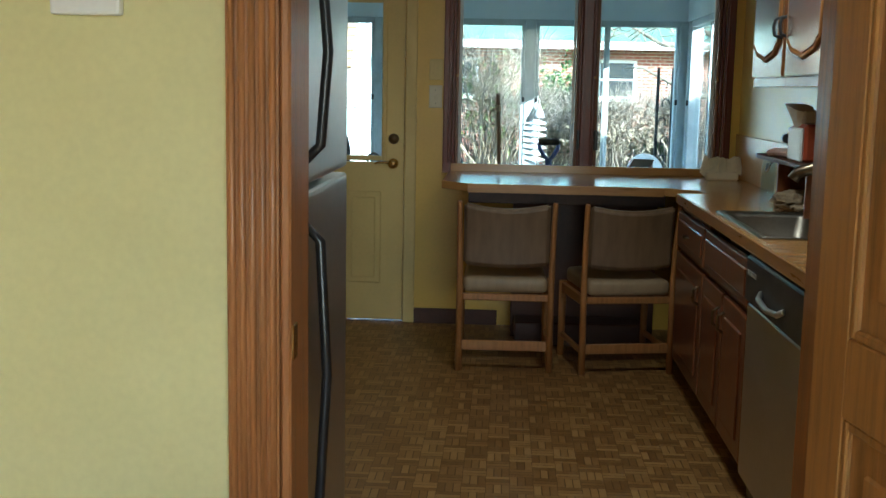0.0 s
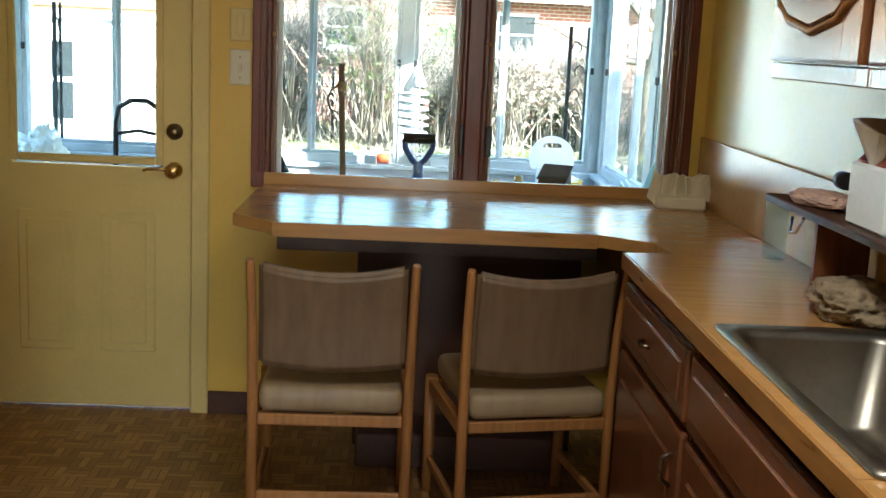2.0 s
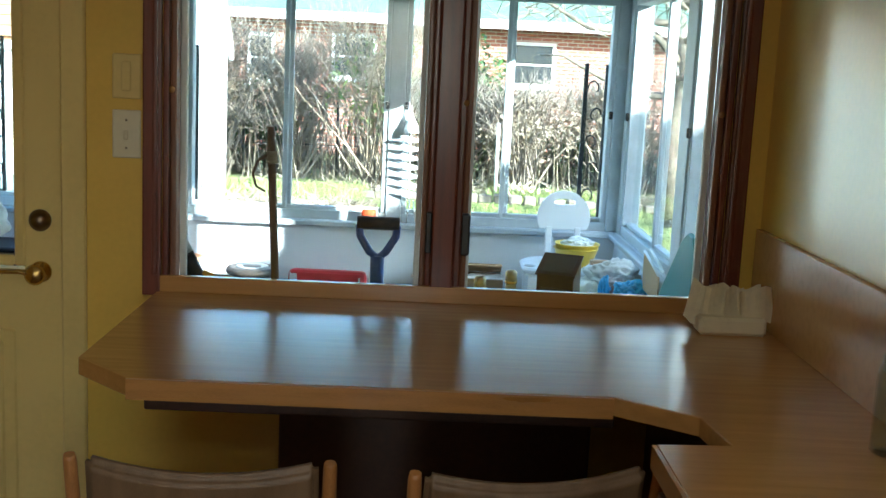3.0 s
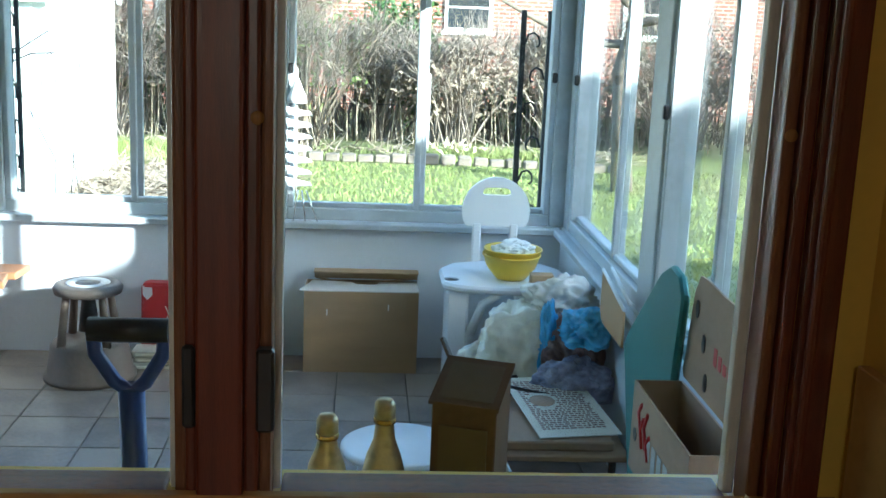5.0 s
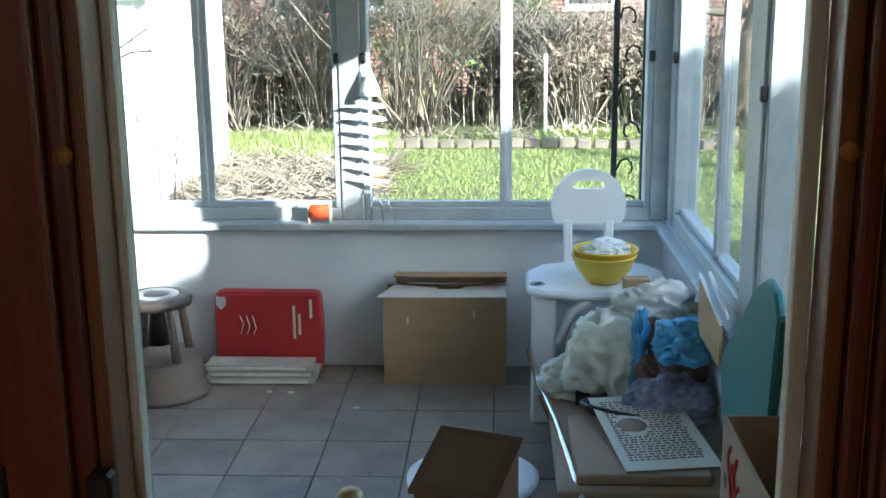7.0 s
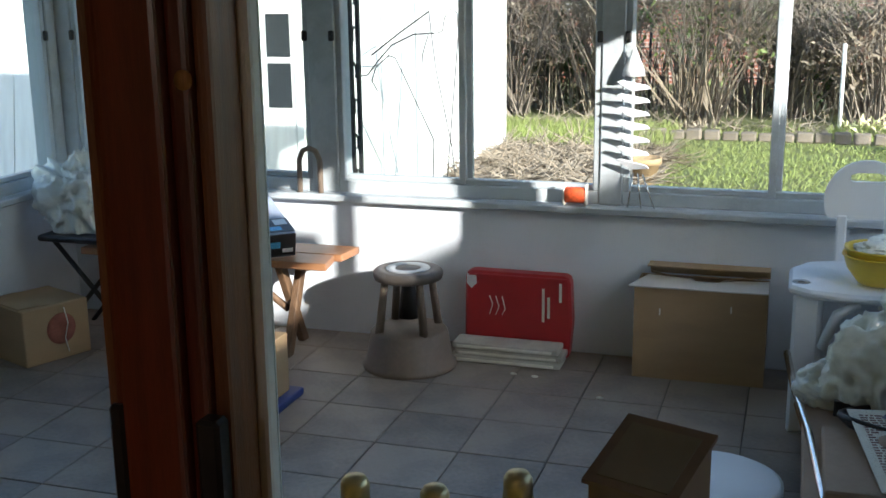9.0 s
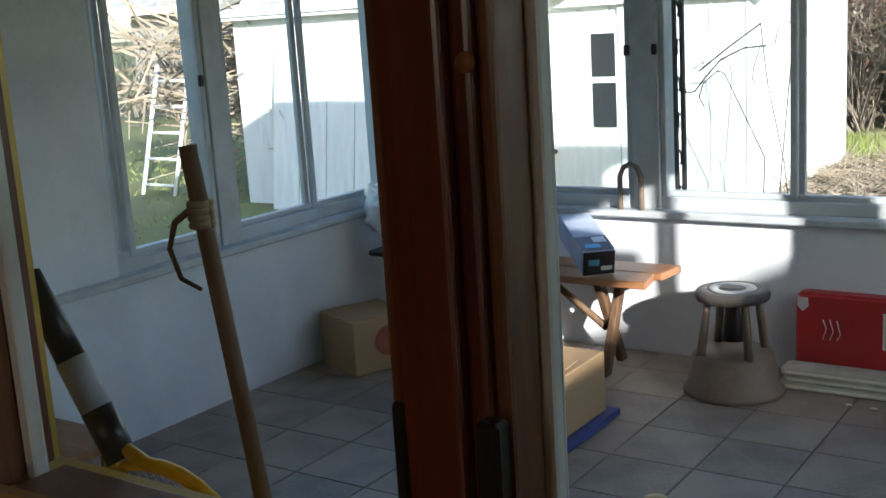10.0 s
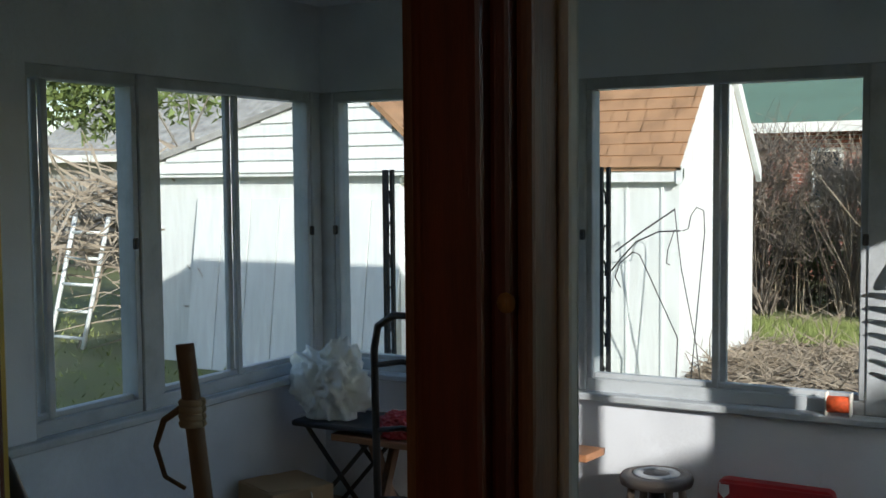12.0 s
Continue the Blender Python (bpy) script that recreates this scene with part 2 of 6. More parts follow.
SHEDW = mat("white_shed_paint", (0.74, 0.76, 0.74), 0.7, 0.07, 3, 0.2, stretch=(6, 6, 0.8))
SHINGLE = mat("brown_asphalt_shingle", (0.34, 0.19, 0.10), 0.95, 0.25, 4, 0.5, fine=150)
GSHINGLE = mat("grey_asphalt_shingle", (0.33, 0.32, 0.30), 0.95, 0.25, 4, 0.5, fine=150)
GREENR = mat("green_roof", (0.10, 0.17, 0.13), 0.9, 0.15, 4, 0.3)
BRICK = brick_mat("red_brick")
GRASS = mat("lawn_soil", (0.13, 0.145, 0.05), 0.95, 0.25, 1.2, 0.8, fine=40, second=(0.10, 0.085, 0.04))
BLADE = mat("grass_blades", (0.20, 0.24, 0.07), 0.8, 0.3, 0.9, 0, second=(0.16, 0.16, 0.06))
LEAF = mat("evergreen_leaves", (0.06, 0.12, 0.03), 0.6, 0.4, 3, 0)
LEAFY = mat("yellow_green_leaves", (0.12, 0.16, 0.045), 0.6, 0.4, 3, 0)
TWIG = mat("bare_twigs", (0.26, 0.215, 0.165), 0.9, 0.3, 2, 0, second=(0.13, 0.09, 0.055))
DTWIG = mat("dark_twigs", (0.19, 0.155, 0.125), 0.9, 0.3, 2, 0)
BARK = mat("grey_bark", (0.16, 0.13, 0.10), 0.95, 0.3, 8, 0.8)
STRAW = mat("dry_stalks", (0.32, 0.28, 0.21), 0.9, 0.3, 3, 0, second=(0.18, 0.13, 0.08))
EDGING = mat("edging_stone", (0.20, 0.165, 0.13), 0.9, 0.2, 6, 0.5)
PETAL = mat("white_yellow_petals", (0.85, 0.82, 0.45), 0.6, 0.1, 6, 0)
WEAVE = weave_mat("basket_weave_vinyl")
PANE = glass_mat("window_glass")
JAR = glass_mat("clear_jar_glass", tint=(0.88, 0.93, 0.90))
DPANE = mat("dark_pane", (0.03, 0.035, 0.04), 0.08, 0.1, 4, 0)
OVEN = mat("oven_glass", (0.015, 0.012, 0.012), 0.1, 0.1, 4, 0)

# ---- mesh helpers ----


def box(bm, x0, x1, y0, y1, z0, z1, bev=0.0, seg=1):
    g = bmesh.ops.create_cube(bm, size=1.0)
    vs = g["verts"]
    for v in vs:
        v.co = Vector(((x0 + x1) / 2 + v.co.x * (x1 - x0), (y0 + y1) / 2 + v.co.y * (y1 - y0), (z0 + z1) / 2 + v.co.z * (z1 - z0)))
    if bev > 0:
        es = list({e for v in vs for e in v.link_edges})
        g2 = bmesh.ops.bevel(bm, geom=es, offset=bev, segments=seg, affect="EDGES", profile=0.6)
        return g2["verts"]
    return vs


def B(*a, bev=0.0, seg=1):
    bm = bmesh.new()
    box(bm, *a, bev=bev, seg=seg)
    return bm


def tube(bm, pts, r, seg=8, r1=None, caps=True):
    """A round bar along points, thinning from r to r1."""
    pts = [Vector(p) for p in pts]
    r1 = r if r1 is None else r1
    rings, up = [], None
    for i, p in enumerate(pts):
        d = (pts[min(i + 1, len(pts) - 1)] - pts[max(i - 1, 0)]).normalized()
        if up is None:
            up = d.orthogonal().normalized()
        up = (up - d * up.dot(d)).normalized()
        side = d.cross(up)
        k = r + (r1 - r) * i / max(len(pts) - 1, 1)
        rings.append([bm.verts.new(p + (up * math.cos(a) + side * math.sin(a)) * k) for a in (2 * math.pi * j / seg for j in range(seg))])
    for a, b in zip(rings, rings[1:]):
        for j in range(seg):
            f = bm.faces.new((a[j], a[(j + 1) % seg], b[(j + 1) % seg], b[j]))
            f.smooth = True
    if caps:
        bm.faces.new(rings[0][::-1])
        bm.faces.new(rings[-1])
    return bm


def T(pts, r, seg=8, r1=None):
    return tube(bmesh.new(), pts, r, seg, r1)


def lathe(prof, seg=24, at=(0, 0, 0)):
    """A turned shape from (radius, height) pairs."""
    bm = bmesh.new()
    rings = []
    for r, z in prof:
        rings.append([bm.verts.new((at[0] + r * math.cos(2 * math.pi * j / seg), at[1] + r * math.sin(2 * math.pi * j / seg), at[2] + z)) for j in range(seg)])
    for a, b in zip(rings, rings[1:]):
        for j in range(seg):
            bm.faces.new((a[j], a[(j + 1) % seg], b[(j + 1) % seg], b[j])).smooth = True
    for ring, flip in ((rings[0], True), (rings[-1], False)):
        bm.faces.new(ring[::-1] if flip else ring)
    return bm


def prism(pts, axis, a, b, bev=0.0):
    """A flat outline pushed along an axis. pts are the two other coordinates, in xyz order."""
    bm = bmesh.new()

    def at(p, h):
        c = list(p)
        c.insert("xyz".index(axis), h)
        return bm.verts.new(c)

    lo, hi = [at(p, a) for p in pts], [at(p, b) for p in pts]
    bm.faces.new(lo[::-1]), bm.faces.new(hi)
    for i in range(len(pts)):
        j = (i + 1) % len(pts)
        bm.faces.new((lo[i], lo[j], hi[j], hi[i]))
    bmesh.ops.recalc_face_normals(bm, faces=bm.faces)
    if bev:
        bmesh.ops.bevel(bm, geom=list(bm.edges), offset=bev, segments=1, affect="EDGES")
    return bm


def lump(at, size, seed, rough=0.25, freq=2.5, sub=5, flat=True):
    """A crumpled soft bag or cloth that rests flat on its support."""
    bm = bmesh.new()
    bmesh.ops.create_icosphere(bm, subdivisions=sub, radius=1)
    off = Vector((seed * 7.1, seed * 3.3, seed * 1.7))
    for v in bm.verts:
        n0 = v.co.normalized()
        k = 1.08 + 0.5 * rough * noise.noise(n0 * freq + off) - rough * 0.8 * abs(noise.noise(n0 * freq * 1.9 + off)) - rough * 0.28 * abs(noise.noise(n0 * freq * 4.1 + off))
        p = Vector((n0.x * size[0], n0.y * size[1], n0.z * size[2])) * k
        if flat:
            p.z = max(p.z, -size[2] * 0.62)
        v.co = p + Vector((at[0], at[1], at[2] + size[2] * 0.62))
    for f in bm.faces:
        f.smooth = True
    return bm


def root_place(ob):
    p = Vector((0, 0, 0))
    while ob is not None:
        p += ob.location
        ob = ob.parent
    return p


def part(name, bm, material, parent=None, label=""):
    """Links a bmesh as ONE mesh object under a thing or a part."""
    me = bpy.data.meshes.new(name)
    if parent is not None:
        off = root_place(parent)
        if off.length:
            bmesh.ops.translate(bm, verts=bm.verts, vec=-off)
    bm.to_mesh(me)
    bm.free()
    me.materials.append(material)
    ob = new(name, me)
    if parent is not None:
        ob.parent = parent
    if label:
        ob["label"] = label
    return ob


def thing(name, label, category, at=(0, 0, 0), group="", kind=""):
    ob = new(name)
    ob.location = at
    ob.empty_display_size = 0.1
    return tagged(ob, label, category, group, kind)


def solid(name, bm, material, label, category, group="", kind=""):
    return tagged(part(name, bm, material), label, category, group, kind)


def clear(ob):
    ob.visible_shadow = False
    return ob


def arc(cx, cy, r, a0, a1, n=10):
    return [(cx + r * math.cos(radians(a0 + (a1 - a0) * i / n)), cy + r * math.sin(radians(a0 + (a1 - a0) * i / n))) for i in range(n + 1)]
# ---- large structure ----
FZ = -0.172


def wall(name, boxes, material, label):
    bm = bmesh.new()
    for b in boxes:
        box(bm, *b)
    return solid(name, bm, material, label, "wall", kind="structure")


solid("floor", B(-1.93, 0.86, -4.6, 0.14, -0.1, 0.0), WEAVE, "brown basket-weave patterned vinyl kitchen floor", "floor", kind="structure")
solid("floor_hall", B(-4.0, 3.0, -9.2, -4.6, -0.1, -0.002), OAK, "plain wooden floor of the adjoining room", "floor", kind="structure")
wall("wall_north", [(-2.05, -1.885, 0, 0.14, 0, 2.4), (-1.885, -1.065, 0, 0.14, 2.05, 2.4), (-1.065, -0.79, 0, 0.14, 0, 2.4),
                    (-0.79, 0.757, 0, 0.14, 0, 0.926), (-0.79, 0.757, 0, 0.14, 2.06, 2.4), (0.757, 1.0, 0, 0.14, 0, 2.4)], YELLOW, "warm yellow painted kitchen wall with window and door")
wall("wall_east", [(0.862, 1.0, -4.6, 0, 0, 2.4)], YELLOW, "warm yellow painted kitchen wall above the counter")
wall("wall_west", [(-2.05, -1.93, -4.6, 0, 0, 2.4)], YELLOW, "yellow painted kitchen side wall")
wall("wall_south", [(-4.0, -0.862, -4.58, -4.44, 0, 2.4), (-0.862, 0.12, -4.58, -4.44, 2.06, 2.4), (0.12, 3.0, -4.58, -4.44, 0, 2.4)], CREAM, "pale yellow-green painted wall beside the doorway")
wall("wall_hall", [(-4.1, 3.1, -9.2, -9.06, 0, 0.8), (-4.1, 3.1, -9.2, -9.06, 2.2, 2.4), (-4.1, -0.6, -9.2, -9.06, 0.8, 2.2), (1.2, 3.1, -9.2, -9.06, 0.8, 2.2),
                   (-4.1, -4.0, -9.06, -4.44, 0, 2.4), (3.0, 3.1, -9.06, -4.44, 0, 2.4)], CREAM, "pale painted walls of the adjoining room")
solid("ceiling", B(-4.1, 3.1, -9.2, 0.14, 2.4, 2.5), CEILW, "plain off-white ceiling", "ceiling", kind="structure")
solid("baseboard", B(-1.0, -0.5, -0.014, -0.001, 0.0, 0.09, bev=0.003), DARK, "dark brown wooden baseboard under the window wall", "baseboard", kind="structure")

# porch shell
solid("floor_porch", B(-3.3, 1.32, 0.14, 4.3, FZ - 0.1, FZ - 0.008), GROUT, "dark grout bed of the slate-tiled porch floor", "floor", kind="structure")
wall("wall_porch_north", [(-3.28, 1.32, 4.12, 4.27, FZ, 0.54), (-3.28, 1.32, 4.12, 4.27, 2.04, 2.5)], PORCHW, "white painted masonry porch wall below the windows")
wall("wall_porch_west", [(-3.28, -3.14, 0.14, 4.12, FZ, 0.54), (-3.28, -3.14, 0.14, 4.12, 2.04, 2.5), (-3.28, -3.14, 0.14, 2.16, 0.54, 2.04)], PORCHW, "white painted porch side wall with sliding windows")
wall("wall_porch_east", [(1.18, 1.32, 0.14, 4.12, FZ, 0.54), (1.18, 1.32, 0.14, 4.12, 2.04, 2.5), (1.18, 1.32, 0.14, 0.5, 0.54, 2.04)], PORCHW, "white painted low porch side wall")
wall("wall_porch_south", [(-3.28, -2.06, 0.0, 0.14, FZ, 2.5), (1.01, 1.3, 0.0, 0.14, FZ, 2.5), (-2.06, 1.01, 0.06, 0.14, 2.41, 2.5), (-1.885, -1.065, 0.02, 0.14, FZ, -0.002)], PORCHW, "white painted house wall inside the porch")
solid("ceiling_porch", B(-3.4, 1.42, -0.2, 4.5, 2.5, 2.6), PORCHW, "white boarded porch ceiling", "ceiling", kind="structure")


def porch_window(name, axis, at, a, b, mid, latch_at):
    """A two-sash sliding window in a grey-white metal frame, along x or y."""
    w = thing(name, "sliding porch window in a grey-white metal frame", "window", kind="structure",
              at=((a + b) / 2, at, 0.54) if axis == "x" else (at, (a + b) / 2, 0.54))

    def bar(nm, u0, u1, d0, d1, z0, z1, mt=FRAMEW, bev=0.004):
        q = (u0, u1, at + d0, at + d1, z0, z1) if axis == "x" else (at + d0, at + d1, u0, u1, z0, z1)
        return part(nm, B(*q, bev=bev), mt, w)

    s = -1 if (axis == "x" or at > 0) else 1
    bar("frame_rail", a, b, -0.05, 0.05, 0.54, 0.60)
    bar("frame_rail", a, b, -0.05, 0.05, 1.985, 2.04)
    bar("frame_stile", a, a + 0.03, -0.05, 0.05, 0.60, 1.985)
    bar("frame_stile", b - 0.03, b, -0.05, 0.05, 0.60, 1.985)
    bar("sash_stile", mid - 0.028, mid + 0.004, -0.03, 0.0, 0.60, 1.985)
    bar("sash_stile", mid - 0.004, mid + 0.03, 0.004, 0.03, 0.60, 1.985)
    bar("sash_rail", a + 0.03, b - 0.03, -0.022, 0.022, 0.60, 0.625)
    for u0, u1, d in ((a + 0.03, mid - 0.02, -0.012), (mid + 0.02, b - 0.03, 0.012)):
        clear(bar("pane", u0, u1, d - 0.002, d + 0.002, 0.62, 1.985, PANE, 0))
    for u in latch_at:
        e = s * 0.052
        bar("latch", u - 0.013, u + 0.013, min(e, e + s * 0.02), max(e, e + s * 0.02), 1.27, 1.32, BLACK, 0.005)
    return w


porch_window("window_1", "x", 4.19, -1.60, -0.32, -0.965, (-1.615, -0.327))
porch_window("window_2", "x", 4.19, -0.215, 1.115, 0.447, (-0.203, 1.102))
porch_window("window_3", "x", 4.19, -3.07, -1.74, -2.4, (-1.755, -3.06))
porch_window("window_4", "y", -3.21, 2.16, 2.77, 2.27, (2.735,))
porch_window("window_5", "y", -3.21, 2.88, 4.05, 3.45, (4.035,))
porch_window("window_6", "y", 1.25, 2.54, 4.02, 3.14, (4.005,))
porch_window("window_7", "y", 1.25, 0.5, 2.34, 1.78, (2.328,))
for i, (x0, x1, y0, y1) in enumerate(((-0.32, -0.215, 4.13, 4.25), (-1.74, -1.60, 4.13, 4.25), (1.115, 1.31, 4.13, 4.26), (-3.27, -3.07, 4.13, 4.26),
                                      (-3.27, -3.15, 2.77, 2.88), (-3.27, -3.15, 4.05, 4.13), (1.19, 1.31, 2.34, 2.54), (1.19, 1.31, 4.02, 4.13))):
    solid(f"trim_post_{i + 1}", B(x0, x1, y0, y1, 0.54, 2.04, bev=0.006), FRAMEW, "grey-white painted post between porch windows", "post", kind="structure")
solid("trim_sill_north", B(-3.13, 1.17, 4.06, 4.13, 0.505, 0.54, bev=0.006), FRAMEW, "white painted ledge under the porch windows", "sill", kind="structure")
solid("trim_sill_west", B(-3.145, -3.09, 0.6, 4.06, 0.505, 0.54, bev=0.006), FRAMEW, "white painted ledge under the side windows", "sill", kind="structure")
solid("trim_sill_east", B(1.13, 1.185, 0.3, 4.06, 0.505, 0.54, bev=0.006), FRAMEW, "white painted ledge under the side windows", "sill", kind="structure")

# kitchen casement window
kw = thing("window_8", "pair of dark red-stained wooden casement windows above the counter", "window", at=(-0.02, 0, 0.93), kind="structure")
for nm, q, mt in (("casing_side", (-0.84, -0.79, -0.025, -0.001, 0.9, 2.14), CASEWOOD), ("casing_side", (0.757, 0.81, -0.025, -0.001, 0.9, 2.14), CASEWOOD),
                  ("casing_bead", (-0.812, -0.797, -0.036, -0.025, 0.96, 2.08), CASEWOOD), ("casing_bead", (0.765, 0.78, -0.036, -0.025, 0.96, 2.08), CASEWOOD),
                  ("casing_head", (-0.79, 0.757, -0.025, -0.001, 2.08, 2.14), CASEWOOD),
                  ("jamb", (-0.789, -0.772, -0.01, 0.12, 0.93, 2.06), CASEWOOD), ("jamb", (0.737, 0.756, -0.01, 0.12, 0.93, 2.06), CASEWOOD),
                  ("mullion", (-0.048, 0.014, -0.02, 0.04, 0.93, 2.06), REDWOOD), ("mullion_bead", (-0.064, -0.048, -0.005, 0.05, 0.93, 2.06), CASEWOOD),
                  ("mullion_bead", (0.014, 0.034, -0.005, 0.05, 0.93, 2.06), CASEWOOD), ("sash_stile", (0.034, 0.05, 0.006, 0.06, 0.93, 2.06), SASHWOOD),
                  ("sash_stile", (-0.080, -0.064, 0.006, 0.06, 0.93, 2.06), SASHWOOD), ("sash_stile", (0.718, 0.736, 0.006, 0.06, 0.93, 2.06), SASHWOOD),
                  ("sash_stile", (-0.771, -0.754, 0.006, 0.06, 0.93, 2.06), SASHWOOD),
                  ("outer_frame", (0.044, 0.06, 0.061, 0.086, 0.93, 2.06), OFFW), ("outer_frame", (-0.096, -0.080, 0.061, 0.086, 0.93, 2.06), OFFW),
                  ("outer_frame", (0.702, 0.720, 0.061, 0.086, 0.93, 2.06), OFFW), ("outer_frame", (-0.756, -0.738, 0.061, 0.086, 0.93, 2.06), OFFW),
                  ("sash_rail", (-0.738, -0.10, 0.02, 0.11, 0.926, 0.936), SASHWOOD), ("sash_rail", (0.06, 0.702, 0.02, 0.11, 0.926, 0.936), SASHWOOD)):
    part(nm, B(*q, bev=0.005, seg=2), mt, kw)
for x0, x1 in ((-0.738, -0.096), (0.06, 0.702)):
    clear(part("pane", B(x0, x1, 0.078, 0.082, 0.93, 2.06), PANE, kw))
for x0, x1, y0 in ((-0.066, -0.049, -0.018), (0.032, 0.056, -0.03)):
    part("hinge", B(x0, x1, y0, -0.006, 1.05, 1.165, bev=0.004), BLACK, kw, "black sash latch")
for x in (0.03, 0.728, -0.765):
    bm = lathe([(0.0001, 0), (0.009, 0.0), (0.009, 0.0012), (0.0001, 0.0015)], 12)
    bmesh.ops.transform(bm, matrix=pose(x, -0.005 if x < 0.1 else 0.005, 1.465, 90), verts=bm.verts)
    part("screw_cap", bm, OAK, kw)
# ---- kitchen ----
# back door with a glazed upper half and two panels below
d = thing("door_1", "cream painted back door with a glazed upper half", "door", at=(-1.475, 0.05, 0), kind="structure")
bm = bmesh.new()
for q in ((-1.88, -1.735, 0.02, 0.062, 0.01, 2.03), (-1.175, -1.07, 0.02, 0.062, 0.01, 2.03), (-1.735, -1.175, 0.02, 0.062, 0.01, 0.95), (-1.735, -1.175, 0.02, 0.062, 1.88, 2.03)):
    box(bm, *q)
part("leaf", bm, CREAM_DOOR, d)
for x0, x1 in ((-1.72, -1.51), (-1.41, -1.20)):
    bm = bmesh.new()
    for k, (e, y) in enumerate(((0.0, 0.016), (0.034, 0.012))):
        box(bm, x0 + e, x1 - e, y - 0.006 + k * -0.004, 0.021, 0.23 + e, 0.78 - e, bev=0.006)
    part("panel", bm, CREAM_DOOR, d)
for q in ((-1.74, -1.71, 0.008, 0.02, 0.96, 1.9), (-1.20, -1.17, 0.008, 0.02, 0.96, 1.9), (-1.71, -1.20, 0.008, 0.02, 0.96, 0.99), (-1.71, -1.20, 0.008, 0.02, 1.87, 1.9)):
    part("glazing_bead", B(*q, bev=0.005), CREAM_DOOR, d)
clear(part("pane", B(-1.735, -1.175, 0.038, 0.042, 0.95, 1.88), PANE, d))
bm = lathe([(0.001, 0), (0.03, 0), (0.03, 0.006), (0.012, 0.012), (0.012, 0.03), (0.027, 0.042), (0.029, 0.055), (0.02, 0.066), (0.001, 0.068)], 20)
bmesh.ops.transform(bm, matrix=pose(-1.13, 0.02, 0.945, 90), verts=bm.verts)
knob = part("knob", bm, BRASS, d, "round aged brass knob")
lever = part("lever", T([(-1.13, -0.035, 0.945), (-1.17, -0.045, 0.955), (-1.22, -0.045, 0.952), (-1.235, -0.045, 0.945)], 0.008, 8, 0.005), BRASS, d)
bm = lathe([(0.001, 0), (0.031, 0), (0.031, 0.008), (0.022, 0.014), (0.018, 0.026), (0.001, 0.027)], 20)
bmesh.ops.transform(bm, matrix=pose(-1.13, 0.02, 1.09, 90), verts=bm.verts)
part("deadbolt", bm, NICKEL, d, "tarnished round deadbolt")
for q in ((-1.062, -0.995, -0.02, -0.001, 0, 2.1), (-1.93, -1.888, -0.02, -0.001, 0, 2.1), (-1.888, -1.062, -0.02, -0.001, 2.05, 2.12)):
    part("casing", B(*q, bev=0.005), CREAM_DOOR, d)

for z0, z1, sw in ((1.275, 1.405, 1), (1.435, 1.555, 0)):
    p = thing("switch_plate" if sw else "wall_plate", "ivory plastic light switch plate on the yellow wall" if sw else "blank cream wall plate on the yellow wall", "switch plate", at=(-0.885, -0.004, z0))
    part("cover", B(-0.925, -0.848, -0.008, -0.001, z0, z1, bev=0.003), PLATE if sw else CREAM_DOOR, p)
    if sw:
        part("toggle", B(-0.892, -0.880, -0.02, -0.009, 1.325, 1.35, bev=0.003), PLATE, p)
        for z in (1.30, 1.375):
            part("screw", B(-0.889, -0.884, -0.011, -0.008, z, z + 0.005), NICKEL, p)
    else:
        part("centre", B(-0.90, -0.873, -0.013, -0.008, 1.455, 1.535, bev=0.003), CREAM_DOOR, p)


# worktop, one L-shaped run with cut corners
wt = thing("worktop", "L-shaped honey woodgrain laminate worktop", "worktop", at=(0.5, -1.5, 0.87))
outline = [(-0.80, -0.012), (-0.80, -0.72), (-0.66, -0.86), (0.33, -0.86), (0.48, -0.97), (0.50, -1.13), (0.36, -1.14), (0.36, -1.97), (0.86, -1.97), (0.86, -0.012)]
part("window_run", prism(outline, "z", 0.872, 0.912, 0.002), LAMINATE, wt)
part("front_strip", B(0.36, 0.42, -2.78, -1.97, 0.872, 0.912), LAMINATE, wt)
part("rear_strip", B(0.845, 0.86, -2.78, -1.97, 0.872, 0.912), LAMINATE, wt)
part("dishwasher_run", B(0.36, 0.86, -3.645, -2.78, 0.872, 0.912, bev=0.002), LAMINATE, wt)
part("edge_strip", B(0.352, 0.36, -3.65, -1.142, 0.868, 0.911), LAMEDGE, wt)
part("edge_strip", B(-0.66, 0.33, -0.868, -0.861, 0.868, 0.911), LAMEDGE, wt)
part("end_strip", B(0.352, 0.86, -3.653, -3.645, 0.868, 0.911), LAMEDGE, wt)
part("upstand", B(-0.80, 0.845, -0.022, -0.002, 0.912, 0.957, bev=0.002), LAMINATE, wt)
part("splashback", B(0.842, 0.861, -3.645, -0.026, 0.912, 1.16, bev=0.002), LAMINATE, wt)

# breakfast bar support under the window run
solid("support_panel", B(-0.42, 0.38, -0.3, -0.02, 0.0, 0.87, bev=0.004), DARK, "dark stained wooden panel under the breakfast bar", "panel")
solid("bar_rail", B(-0.66, 0.36, -0.72, -0.70, 0.80, 0.87, bev=0.003), DARK, "dark wooden rail under the breakfast bar", "rail")
solid("storage_box", B(-0.40, 0.30, -0.52, -0.31, 0.0, 0.13, bev=0.008), DARK, "low dark brown box on the floor under the bar", "box")


def pull(parent, x, y, z):
    p = part("handle", T([(x, y - 0.03, z), (x - 0.022, y - 0.02, z), (x - 0.022, y + 0.02, z), (x, y + 0.03, z)], 0.006, 8), NICKEL, parent, "tarnished metal pull")
    return p


